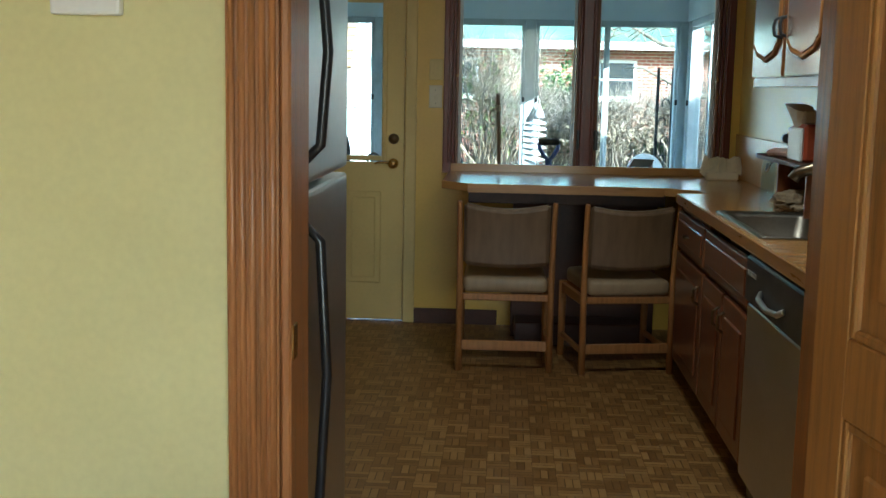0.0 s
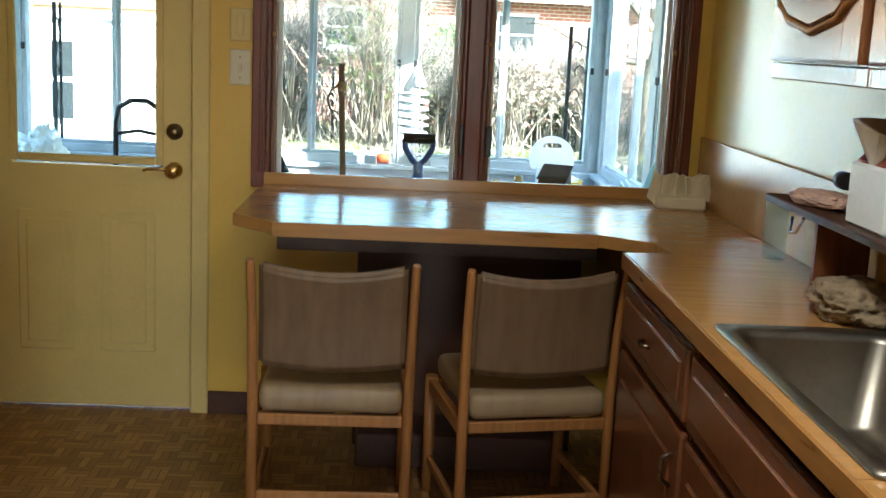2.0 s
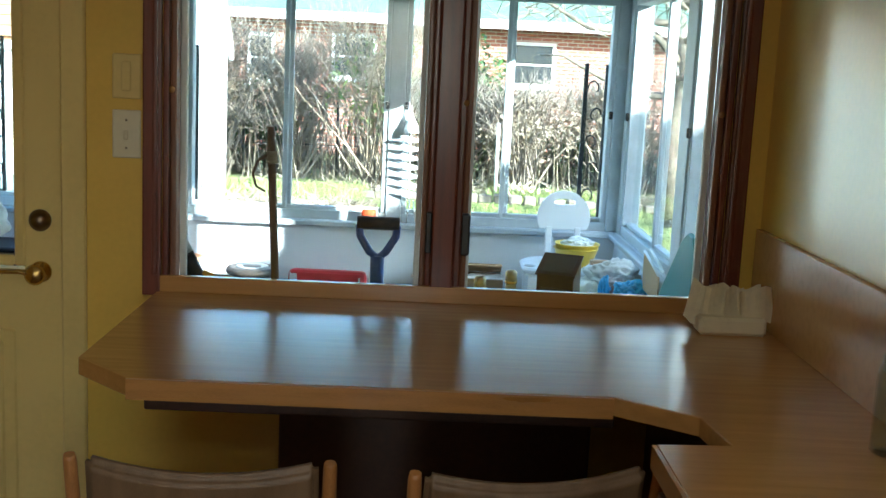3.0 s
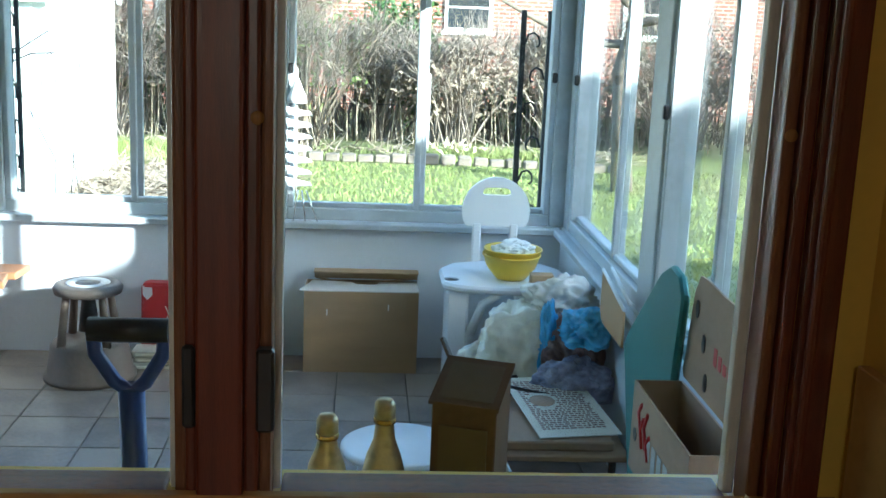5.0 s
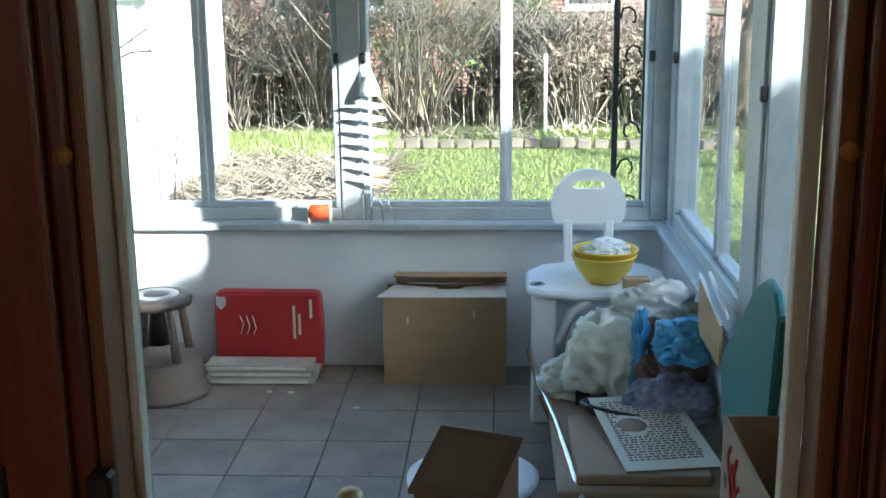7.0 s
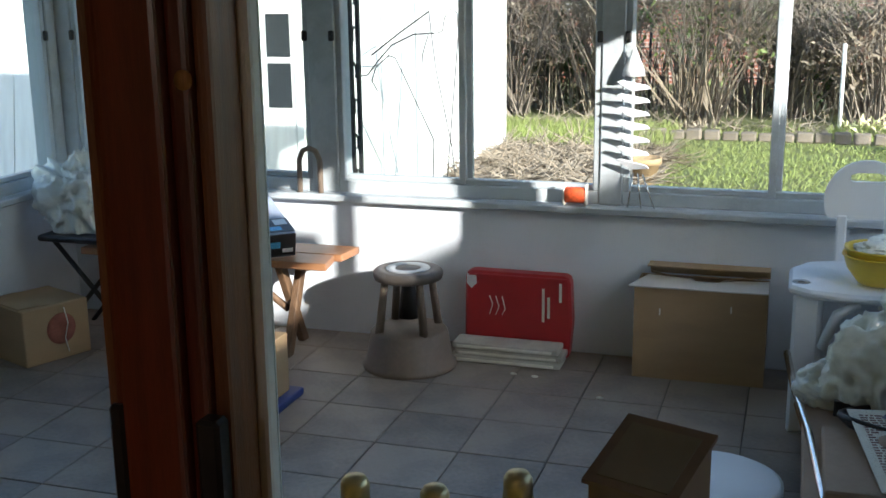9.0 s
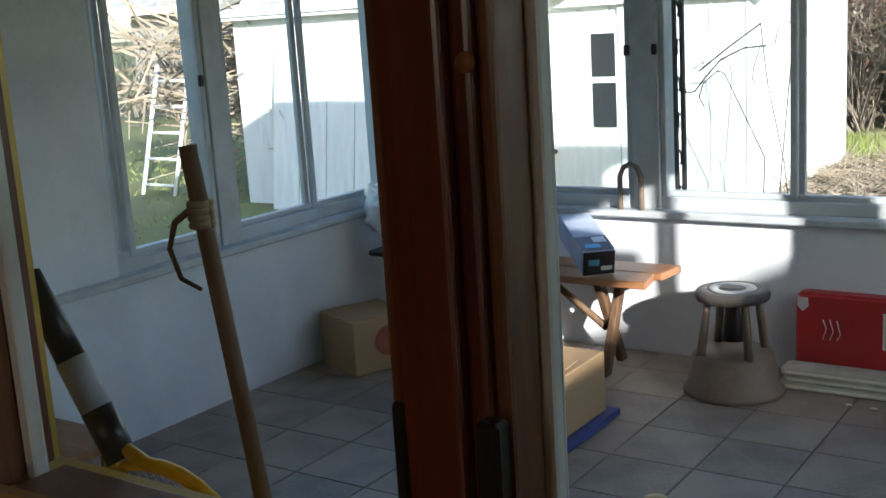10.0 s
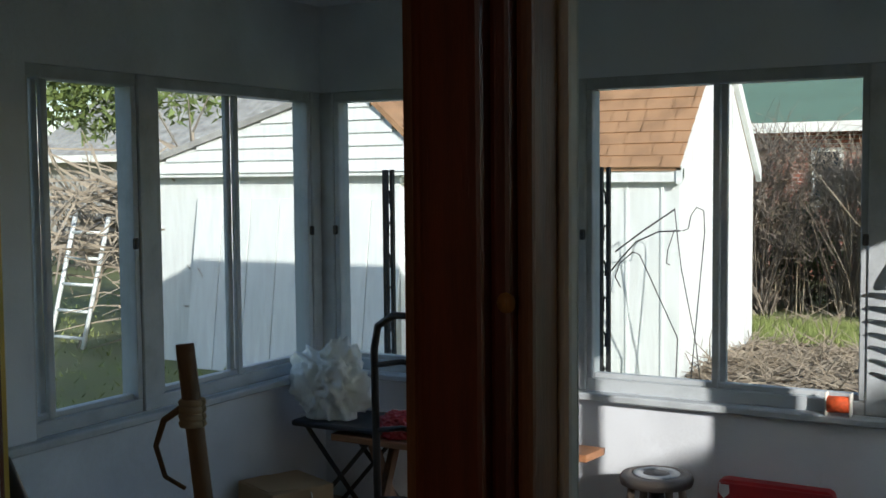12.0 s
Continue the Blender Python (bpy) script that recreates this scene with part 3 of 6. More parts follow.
def base_unit(y0, y1, doors, drawer, label):
    u = thing("base_cabinet", label, "cabinet", at=(0.6, (y0 + y1) / 2, 0), group="base cabinets")
    part("carcass", B(0.385, 0.84, y0 + 0.002, y1 - 0.002, 0.09, 0.70 if drawer == 2 else 0.866), CABWOOD, u)
    part("toe_kick", B(0.44, 0.84, y0 + 0.002, y1 - 0.002, 0.0, 0.09), DARK, u)
    zt = 0.84
    if drawer:
        dr = part("drawer", B(0.362, 0.385, y0 + 0.015, y1 - 0.015, 0.665, 0.835, bev=0.009, seg=2), CABWOOD, u)
        part("drawer_panel", B(0.356, 0.364, y0 + 0.05, y1 - 0.05, 0.70, 0.80, bev=0.005), CABWOOD, dr)
        if drawer == 1:
            pull(dr, 0.357, (y0 + y1) / 2, 0.75)
        zt = 0.64
    w = (y1 - y0) / doors
    for i in range(doors):
        a, b = y0 + i * w + 0.012, y0 + (i + 1) * w - 0.012
        dd = part("door", B(0.362, 0.385, a, b, 0.115, zt, bev=0.009, seg=2), CABWOOD, u)
        part("door_panel", B(0.355, 0.364, a + 0.06, b - 0.06, 0.18, zt - 0.07, bev=0.006), CABWOOD, dd)
        hy = b - 0.04 if i == 0 and doors == 2 else (a + 0.04 if doors == 2 else a + 0.05)
        hb = part("handle", T([(0.362, hy, zt - 0.06), (0.338, hy, zt - 0.075), (0.338, hy, zt - 0.125), (0.362, hy, zt - 0.14)], 0.006, 8), NICKEL, dd, "tarnished metal pull")
    return u


base_unit(-1.88, -1.15, 1, 1, "cherry-stained base cabinet with one drawer above a door")
base_unit(-2.76, -1.89, 2, 2, "cherry-stained sink cabinet with two doors below a false drawer")
solid("corner_panel", B(0.52, 0.84, -1.14, -0.31, 0.0, 0.866, bev=0.003), DARK, "dark wooden panel closing the counter corner", "panel")

# dishwasher
dw = thing("dishwasher", "stainless steel dishwasher with a black control panel", "dishwasher", at=(0.6, -3.18, 0))
part("body", B(0.39, 0.84, -3.56, -2.78, 0.02, 0.865), BLACK, dw)
part("door", B(0.355, 0.388, -3.55, -2.785, 0.10, 0.70, bev=0.006), STEEL, dw)
cp = part("control_panel", B(0.345, 0.388, -3.55, -2.785, 0.705, 0.86, bev=0.008), BLACK, dw)
part("latch_handle", T([(0.345, -3.02, 0.77), (0.33, -3.05, 0.755), (0.326, -3.17, 0.745), (0.33, -3.29, 0.755), (0.345, -3.32, 0.77)], 0.010, 8), STEEL, cp)
for k in range(5):
    part("button", B(0.342, 0.346, -2.84 - k * 0.025, -2.825 - k * 0.025, 0.80, 0.815), GREYP, cp)
part("kick_plate", B(0.42, 0.44, -3.55, -2.785, 0.0, 0.095), BLACK, dw)
solid("end_panel", B(0.37, 0.86, -3.60, -3.57, 0.0, 0.87, bev=0.003), CABWOOD, "cherry-stained panel closing the end of the counter run", "panel")

# sink
sk = thing("sink", "single-bowl stainless steel sink set in the worktop", "sink", at=(0.63, -2.37, 0.9))
bm = bmesh.new()
X0, X1, Y0, Y1 = 0.385, 0.845, -2.79, -1.96


def rect(x0, x1, y0, y1, z, r, n=5):
    out = []
    for cx, cy, a in ((x1 - r, y1 - r, 0), (x0 + r, y1 - r, 90), (x0 + r, y0 + r, 180), (x1 - r, y0 + r, 270)):
        out += [bm.verts.new((px, py, z)) for px, py in arc(cx, cy, r, a, a + 90, n)]
    return out


loops = [rect(X0, X1, Y0, Y1, 0.913, 0.02), rect(X0, X1, Y0, Y1, 0.920, 0.02), rect(X0 + 0.03, X1 - 0.09, Y0 + 0.035, Y1 - 0.035, 0.917, 0.05),
         rect(X0 + 0.04, X1 - 0.10, Y0 + 0.045, Y1 - 0.045, 0.90, 0.05), rect(X0 + 0.055, X1 - 0.115, Y0 + 0.06, Y1 - 0.06, 0.73, 0.06), rect(X0 + 0.09, X1 - 0.15, Y0 + 0.1, Y1 - 0.1, 0.715, 0.05)]
for a, b in zip(loops, loops[1:]):
    for j in range(len(a)):
        bm.faces.new((a[j], a[(j + 1) % len(a)], b[(j + 1) % len(b)], b[j])).smooth = True
bm.faces.new(loops[-1])
part("bowl", bm, DSTEEL, sk)
part("drain", lathe([(0.001, 0), (0.045, 0), (0.045, 0.004), (0.03, 0.006), (0.001, 0.002)], 20, (0.6, -2.37, 0.716)), CHROME, sk)

fc = thing("faucet", "dark metal single-lever kitchen faucet behind the sink", "faucet", at=(0.80, -2.430, 0.92))
part("base_plate", B(0.775, 0.83, -2.560, -2.290, 0.919, 0.932, bev=0.008, seg=2), NICKEL, fc)
part("spout", T([(0.80, -2.450, 0.93), (0.795, -2.445, 0.99), (0.77, -2.420, 1.06), (0.72, -2.380, 1.11), (0.66, -2.350, 1.125), (0.61, -2.335, 1.105), (0.595, -2.330, 1.08)], 0.025, 12, 0.022), NICKEL, fc)
part("lever", T([(0.80, -2.470, 0.95), (0.815, -2.490, 1.04), (0.81, -2.490, 1.12), (0.78, -2.470, 1.18), (0.74, -2.440, 1.21)], 0.02, 10, 0.009), NICKEL, fc)
sp = thing("soap_sprayer", "small chrome side sprayer beside the faucet", "sprayer", at=(0.80, -2.14, 0.92))
part("base", lathe([(0.024, 0), (0.024, 0.01), (0.013, 0.02), (0.012, 0.09), (0.02, 0.11), (0.018, 0.15), (0.001, 0.155)], 14, (0.80, -2.14, 0.919)), CHROME, sp)
part("nozzle", T([(0.80, -2.14, 1.05), (0.765, -2.13, 1.062)], 0.010, 8), CHROME, sp)
solid("scrubber_holder", T([(0.80, -2.60, 0.925), (0.78, -2.57, 0.98), (0.81, -2.55, 1.0), (0.82, -2.63, 1.0), (0.79, -2.66, 0.97), (0.80, -2.62, 0.93)], 0.006, 6), CHROME, "chrome wire scrubber holder on the sink rim", "holder")
solid("dish_cloth", lump((0.74, -1.83, 0.912), (0.10, 0.13, 0.055), 3, 0.5, 2.2), CLOTH, "crumpled grey-brown dish cloth behind the sink", "cloth")
jar = thing("glass_jar", "empty clear glass jar on the worktop", "jar", at=(0.78, -1.14, 0.912))
jb = lathe([(0.03, 0.0), (0.034, 0.004), (0.034, 0.14), (0.03, 0.16), (0.026, 0.17), (0.027, 0.18), (0.024, 0.18), (0.023, 0.165), (0.03, 0.14), (0.031, 0.01), (0.001, 0.008)], 20, (0.78, -1.14, 0.912))
clear(part("body", jb, JAR, jar))
nap = thing("napkin_holder", "crumpled cream paper napkins in a low holder", "napkins", at=(0.73, -0.22, 0.912))
part("holder", B(0.645, 0.82, -0.27, -0.20, 0.912, 0.958, bev=0.008), NAPKIN, nap)
for k, (sx, tilt) in enumerate(((0.66, 12), (0.70, 3), (0.75, -6), (0.785, -13))):
    bm = bmesh.new()
    bmesh.ops.create_grid(bm, x_segments=8, y_segments=8, size=0.5)
    for v in bm.verts:
        u, w = v.co.x, v.co.y
        v.co = Vector((u * 0.095, 0.012 * math.sin(7 * u + k) * (0.4 + w), w * 0.10 + 0.008 * math.sin(9 * u + 2 * k)))
    ge = bmesh.ops.solidify(bm, geom=list(bm.faces), thickness=0.004)
    bmesh.ops.transform(bm, matrix=pose(sx + 0.01, -0.22 - 0.008 * k, 0.985, -8 + 5 * k, tilt, 8 * k - 10), verts=bm.verts)
    part("napkin", bm, NAPKIN, nap)
# folding shelf with a can opener and tissue
sh = thing("counter_shelf", "small dark wooden shelf standing on the worktop", "shelf", at=(0.74, -1.85, 0.912))
part("top", B(0.665, 0.838, -2.2, -1.37, 1.105, 1.125, bev=0.003), DARK, sh)
for y in (-2.12, -1.66):
    part("leg", B(0.70, 0.83, y, y + 0.018, 0.912, 1.105), CABWOOD, sh)
part("wire_hook", T([(0.68, -1.62, 1.10), (0.67, -1.60, 1.06), (0.67, -1.56, 1.055), (0.68, -1.54, 1.09)], 0.004, 6), CHROME, sh)
solid("folded_cloth", lump((0.75, -1.55, 1.124), (0.07, 0.14, 0.02), 5, 0.4, 2.0), PINKC, "pale pink cloth folded on the counter shelf", "cloth")
co = thing("can_opener", "white and red electric can opener on the shelf", "can opener", at=(0.76, -1.95, 1.125))
part("front", B(0.69, 0.705, -2.03, -1.83, 1.125, 1.26, bev=0.006), WHITEP, co)
part("body", B(0.705, 0.838, -2.04, -1.82, 1.125, 1.275, bev=0.012), CANRED, co, "red-brown plastic body")
part("dial", T([(0.70, -1.80, 1.21), (0.70, -1.765, 1.21)], 0.02, 12), BLACK, co)
tb = thing("tissue_box", "tan tissue box with a white tissue pulled up", "tissue box", at=(0.76, -1.93, 1.275))
part("carton", B(0.71, 0.82, -2.0, -1.87, 1.276, 1.33, bev=0.005), CARDPALE, tb)
bm = bmesh.new()
bmesh.ops.create_cone(bm, cap_ends=True, segments=9, radius1=0.05, radius2=0.006, depth=0.09)
for v in bm.verts:
    v.co += Vector((0.012 * math.sin(40 * v.co.y), 0.012 * math.cos(50 * v.co.x), 0))
bmesh.ops.transform(bm, matrix=pose(0.705, -1.92, 1.30, 200), verts=bm.verts)
part("tissue", bm, PAPER, tb)


def upper_unit(y0, y1):
    """A wall cabinet door with an arched lower panel edge."""
    u = thing("wall_cabinet", "glossy dark wooden wall cabinet with an arched raised panel", "cabinet", at=(0.74, (y0 + y1) / 2, 1.44), group="wall cabinets")
    part("carcass", B(0.62, 0.858, y0 + 0.001, y1 - 0.001, 1.46, 2.2), UPPERWOOD, u)
    part("bottom_rail", B(0.612, 0.858, y0 + 0.001, y1 - 0.001, 1.42, 1.459, bev=0.003), UPPERWOOD, u)
    dd = part("door", B(0.598, 0.619, y0 + 0.02, y1 - 0.02, 1.462, 2.18, bev=0.008, seg=2), UPPERWOOD, u)
    a, b = y0 + 0.075, y1 - 0.075
    m = (a + b) / 2
    low = [(a, 1.60), (a + 0.03, 1.592), (a + 0.07, 1.565), (m - 0.03, 1.545), (m, 1.54), (m + 0.03, 1.545), (b - 0.07, 1.565), (b - 0.03, 1.592), (b, 1.60)]
    part("panel", prism(low + [(b, 2.1), (a, 2.1)], "x", 0.588, 0.600, 0.004), UPPERWOOD, dd)
    part("panel_moulding", T([(0.596, y, z) for y, z in [(a - 0.012, 2.1)] + [(y, z - 0.012) for y, z in low] + [(b + 0.012, 2.1)]], 0.010, 6), CHAIRWOOD, dd, "golden carved moulding")
    return u, dd


for y0, y1, side in ((-2.06, -1.48, 0), (-2.66, -2.06, 1), (-3.22, -2.66, 0), (-3.66, -3.22, 1)):
    u, dd = upper_unit(y0, y1)
    hy = y0 + 0.05 if not side else y1 - 0.05
    part("handle", T([(0.598, hy, 1.69), (0.57, hy, 1.68), (0.565, hy, 1.65), (0.57, hy, 1.62), (0.598, hy, 1.61)], 0.007, 8), BLACKM, dd, "black iron pull")
rl = thing("under_cabinet_rack", "grey rack with chrome knobs under the wall cabinets", "rack", at=(0.78, -2.6, 1.36))
part("rail", B(0.80, 0.858, -2.9, -2.25, 1.375, 1.418, bev=0.004), GREYP, rl)
part("bracket", B(0.76, 0.80, -2.36, -2.28, 1.36, 1.41, bev=0.004), WHITEP, rl)
for k in range(4):
    part("knob", lathe([(0.001, 0), (0.012, 0.004), (0.012, 0.012), (0.006, 0.02), (0.006, 0.032)], 10, (0.78, -2.47 - 0.09 * k, 1.385)), CHROME, rl)
pt = thing("paper_towel_holder", "white paper towel roll held on a wall bracket", "paper towel", at=(0.78, -2.85, 1.27))
part("roll", T([(0.78, -3.02, 1.29), (0.78, -2.7, 1.29)], 0.05, 18), PAPER, pt)
part("bracket", T([(0.84, -2.68, 1.37), (0.79, -2.68, 1.36), (0.78, -2.69, 1.29)], 0.008, 8), CHROME, pt)
br = thing("dish_brush", "white plastic dish brush hanging from the bracket", "brush", at=(0.81, -2.66, 1.05))
part("handle", T([(0.81, -2.69, 1.235), (0.80, -2.67, 1.16), (0.795, -2.65, 1.09)], 0.011, 8, 0.02), PAPER, br)
part("bristles", lathe([(0.012, 0), (0.02, 0.02), (0.02, 0.035)], 10, (0.795, -2.65, 1.045)), BLACK, br)
solid("letter", B(0.63, 0.80, -3.36, -3.12, 0.912, 0.916), PAPER, "folded white paper lying on the worktop", "paper")
bt = thing("soap_bottle", "clear soap bottle with an orange base by the sink", "bottle", at=(0.82, -2.93, 0.912))
part("body", lathe([(0.026, 0), (0.03, 0.01), (0.03, 0.10), (0.012, 0.13), (0.012, 0.15), (0.001, 0.15)], 16, (0.815, -2.93, 0.912)), GREYP, bt)
part("label_band", lathe([(0.0305, 0.015), (0.0312, 0.016), (0.0312, 0.06), (0.0305, 0.061)], 16, (0.815, -2.93, 0.912)), AMBER, bt)

# chairs, built once at the origin: back towards -y
ch = thing("dining_chair", "honey wooden dining chair with taupe vinyl seat and back", "chair", group="chairs at the breakfast bar")
for sx in (-1, 1):
    part("back_leg", T([(sx * 0.225, -0.01, 0.0), (sx * 0.225, 0.0, 0.42), (sx * 0.228, -0.012, 0.65), (sx * 0.232, -0.045, 0.84), (sx * 0.232, -0.047, 0.85)], 0.018, 8, 0.011), CHAIRWOOD, ch)
    part("front_leg", T([(sx * 0.225, 0.43, 0.0), (sx * 0.225, 0.42, 0.40)], 0.018, 8, 0.021), CHAIRWOOD, ch)
    part("side_rail", B(sx * 0.225 - 0.012, sx * 0.225 + 0.012, 0.02, 0.41, 0.345, 0.395, bev=0.004), CHAIRWOOD, ch)
    part("side_stretcher", B(sx * 0.225 - 0.009, sx * 0.225 + 0.009, 0.015, 0.41, 0.10, 0.13, bev=0.004), CHAIRWOOD, ch)
part("back_rail", B(-0.21, 0.21, -0.012, 0.012, 0.355, 0.39, bev=0.004), CHAIRWOOD, ch)
part("back_stretcher", B(-0.21, 0.21, -0.018, 0.0, 0.105, 0.155, bev=0.004), CHAIRWOOD, ch)
part("front_rail", B(-0.21, 0.21, 0.405, 0.43, 0.35, 0.395, bev=0.004), CHAIRWOOD, ch)
bm = bmesh.new()
bmesh.ops.create_grid(bm, x_segments=20, y_segments=12, size=0.5)
for v in bm.verts:
    u, w = v.co.x, v.co.y
    v.co = Vector((u * 0.425, -0.012 - 0.05 * (w + 0.5) ** 2 * 0.6 - 0.05 * (0.25 - u * u) * 1.2, 0.535 + (w + 0.5) * (0.305 + 0.10 * (u * u - 0.25)) - 0.03 * (0.25 - u * u) * 2 * (0.5 - w)))
bmesh.ops.recalc_face_normals(bm, faces=bm.faces)
bmesh.ops.solidify(bm, geom=list(bm.faces), thickness=0.034)
bmesh.ops.bevel(bm, geom=[e for e in bm.edges if e.calc_face_angle(0) > 1.0], offset=0.012, segments=3, affect="EDGES")
for f in bm.faces:
    f.smooth = True
part("backrest", bm, FABRIC, ch, "padded taupe striped backrest")
bm = bmesh.new()
box(bm, -0.208, 0.208, -0.02, 0.44, 0.395, 0.475, bev=0.034, seg=4)
for f in bm.faces:
    f.smooth = True
part("seat", bm, SEATF, ch, "padded beige vinyl seat")
ch.matrix_basis = pose(-0.455, -1.09, 0.0, 0, 0, 1)
c2 = copy_thing(ch, pose(0.15, -1.075, 0.0, 0, 0, 11))
c2["label"] = "honey wooden dining chair with shiny vinyl seat, angled beside the cabinets"

# stove, refrigerator and counter on the opposite side
st = thing("stove", "freestanding stainless gas stove with an oven window", "stove", at=(-1.58, -2.3, 0))
part("body", B(-1.92, -1.25, -2.66, -1.9, 0.02, 0.90, bev=0.005), STEEL, st)
part("cooktop", B(-1.92, -1.22, -2.66, -1.9, 0.90, 0.922, bev=0.006), BLACK, st)
part("control_panel", prism([(-1.25, 0.76), (-1.20, 0.78), (-1.235, 0.90), (-1.25, 0.90)], "y", -2.66, -1.9, 0.002), STEEL, st)
for k in range(5):
    part("knob", T([(-1.215, -2.02 - 0.13 * k, 0.84), (-1.18, -2.02 - 0.13 * k, 0.85)], 0.024, 14, 0.02), BLACK, st)
od = part("oven_door", B(-1.25, -1.205, -2.65, -1.91, 0.18, 0.74, bev=0.008), STEEL, st)
part("oven_window", B(-1.206, -1.201, -2.55, -2.01, 0.28, 0.58, bev=0.002), OVEN, od)
part("handle", T([(-1.205, -2.60, 0.70), (-1.16, -2.60, 0.70), (-1.145, -2.45, 0.70), (-1.145, -2.11, 0.70), (-1.16, -1.96, 0.70), (-1.205, -1.96, 0.70)], 0.014, 10), CHROME, od)
part("lower_drawer", B(-1.25, -1.21, -2.65, -1.91, 0.04, 0.165, bev=0.006), STEEL, st)
for gx in (-1.42, -1.72):
    for gy in (-2.47, -2.09):
        bm = bmesh.new()
        for a in (0, 60, 120):
            c, s = math.cos(radians(a)) * 0.11, math.sin(radians(a)) * 0.11
            tube(bm, [(gx - c, gy - s, 0.935), (gx + c, gy + s, 0.935)], 0.006, 6)
        tube(bm, [(x, y, 0.928) for x, y in arc(gx, gy, 0.10, 0, 360, 16)], 0.006, 6)
        part("grate", bm, BLACKM, st)
sc = thing("side_counter", "short wooden counter with a laminate top beside the stove", "cabinet", at=(-1.58, -1.8, 0))
part("top", B(-1.928, -1.235, -1.895, -1.70, 0.88, 0.915, bev=0.003), LAMINATE, sc)
part("carcass", B(-1.928, -1.27, -1.89, -1.71, 0.0, 0.88), CABWOOD, sc)
sc2 = thing("side_counter", "wooden counter between the stove and the refrigerator", "cabinet", at=(-1.58, -3.0, 0))
part("top", B(-1.928, -1.26, -3.42, -2.665, 0.88, 0.915, bev=0.003), LAMINATE, sc2)
part("carcass", B(-1.928, -1.28, -3.42, -2.67, 0.0, 0.88), CABWOOD, sc2)
fr = thing("refrigerator", "tall stainless steel refrigerator with black handles", "refrigerator", at=(-1.4, -3.9, 0))
part("body", B(-1.9, -0.97, -4.33, -3.5, 0.03, 1.74, bev=0.006), STEEL, fr)
for nm, z0, z1 in (("lower_door", 0.08, 1.16), ("freezer_door", 1.175, 1.735)):
    dr = part(nm, B(-0.968, -0.90, -4.33, -3.5, z0, z1, bev=0.014, seg=3), STEEL, fr)
    zz = (0.45, 1.12) if nm == "lower_door" else (1.22, 1.7)
    part("handle", T([(-0.90, -4.24, zz[0]), (-0.85, -4.24, zz[0] + 0.05), (-0.835, -4.24, (zz[0] + zz[1]) / 2), (-0.85, -4.24, zz[1] - 0.05), (-0.90, -4.24, zz[1])], 0.011, 10), BLACK, dr, "long curved black handle")
part("hinge_cover", B(-0.955, -0.885, -4.33, -4.25, 1.161, 1.174), CHROME, fr)

# doorway
dc = thing("door_frame", "fluted oak casing round the kitchen doorway", "door frame", at=(-0.4, -4.5, 0), kind="structure")
part("jamb", B(-0.861, -0.842, -4.60, -4.42, 0, 2.05, bev=0.004), OAKD, dc)
part("jamb", B(0.10, 0.119, -4.60, -4.42, 0, 2.05, bev=0.004), OAKD, dc)
bm = bmesh.new()
box(bm, -0.955, -0.862, -4.605, -4.581, 0, 2.1)
for k in range(5):
    tube(bm, [(-0.945 + k * 0.018, -4.606, 0), (-0.945 + k * 0.018, -4.606, 2.1)], 0.0075, 6)
part("fluted_casing", bm, OAKD, dc)
part("head_casing", B(-0.862, 0.12, -4.605, -4.581, 2.05, 2.14, bev=0.004), OAKD, dc)
part("casing", B(0.121, 0.21, -4.6, -4.581, 0, 2.1, bev=0.004), OAKD, dc)
part("strike_plate", B(-0.843, -0.839, -4.585, -4.55, 0.90, 0.965, bev=0.001), BRASS, dc)
od2 = thing("door_2", "open oak panel door swung back from the doorway", "door", kind="structure")
bm = bmesh.new()
for q in ((0, 0.12, 0, 2.02), (0.66, 0.78, 0, 2.02), (0.12, 0.66, 0, 0.2), (0.12, 0.66, 0.87, 1.0), (0.12, 0.66, 1.9, 2.02)):
    box(bm, q[0], q[1], -0.018, 0.018, q[2], q[3], bev=0.002)
part("leaf", bm, OAK, od2)
for z0, z1 in ((0.2, 0.87), (1.0, 1.9)):
    pn = part("panel", B(0.12, 0.66, -0.006, 0.006, z0, z1), OAK, od2)
    part("raised_field", B(0.19, 0.59, -0.012, 0.012, z0 + 0.07, z1 - 0.07, bev=0.005), OAK, pn)
    for q in ((0.12, 0.138, z0, z1), (0.642, 0.66, z0, z1), (0.138, 0.642, z0, z0 + 0.018), (0.138, 0.642, z1 - 0.018, z1)):
        part("moulding", B(q[0], q[1], -0.016, 0.016, q[2], q[3], bev=0.004), OAK, pn)
od2.matrix_basis = pose(0.08, -4.64, 0.01, 0, 0, -81)
th = thing("thermostat", "white plastic thermostat on the pale wall", "thermostat", at=(-1.2, -4.59, 1.5))
part("cover", B(-1.262, -1.138, -4.606, -4.581, 1.505, 1.60, bev=0.006, seg=2), WHITEP, th)
part("display", B(-1.23, -1.17, -4.609, -4.606, 1.545, 1.58), GREYP, th)
# assumed fixture for the added lamp, above every view
cl = thing("ceiling_light", "assumed round ceiling light, added out of view above the kitchen", "ceiling light", at=(0.05, -2.75, 2.33))
part("base", lathe([(0.001, 0.07), (0.17, 0.07), (0.17, 0.03), (0.15, 0.0), (0.001, 0.0)], 28, (0.05, -2.75, 2.33)), WHITEP, cl)
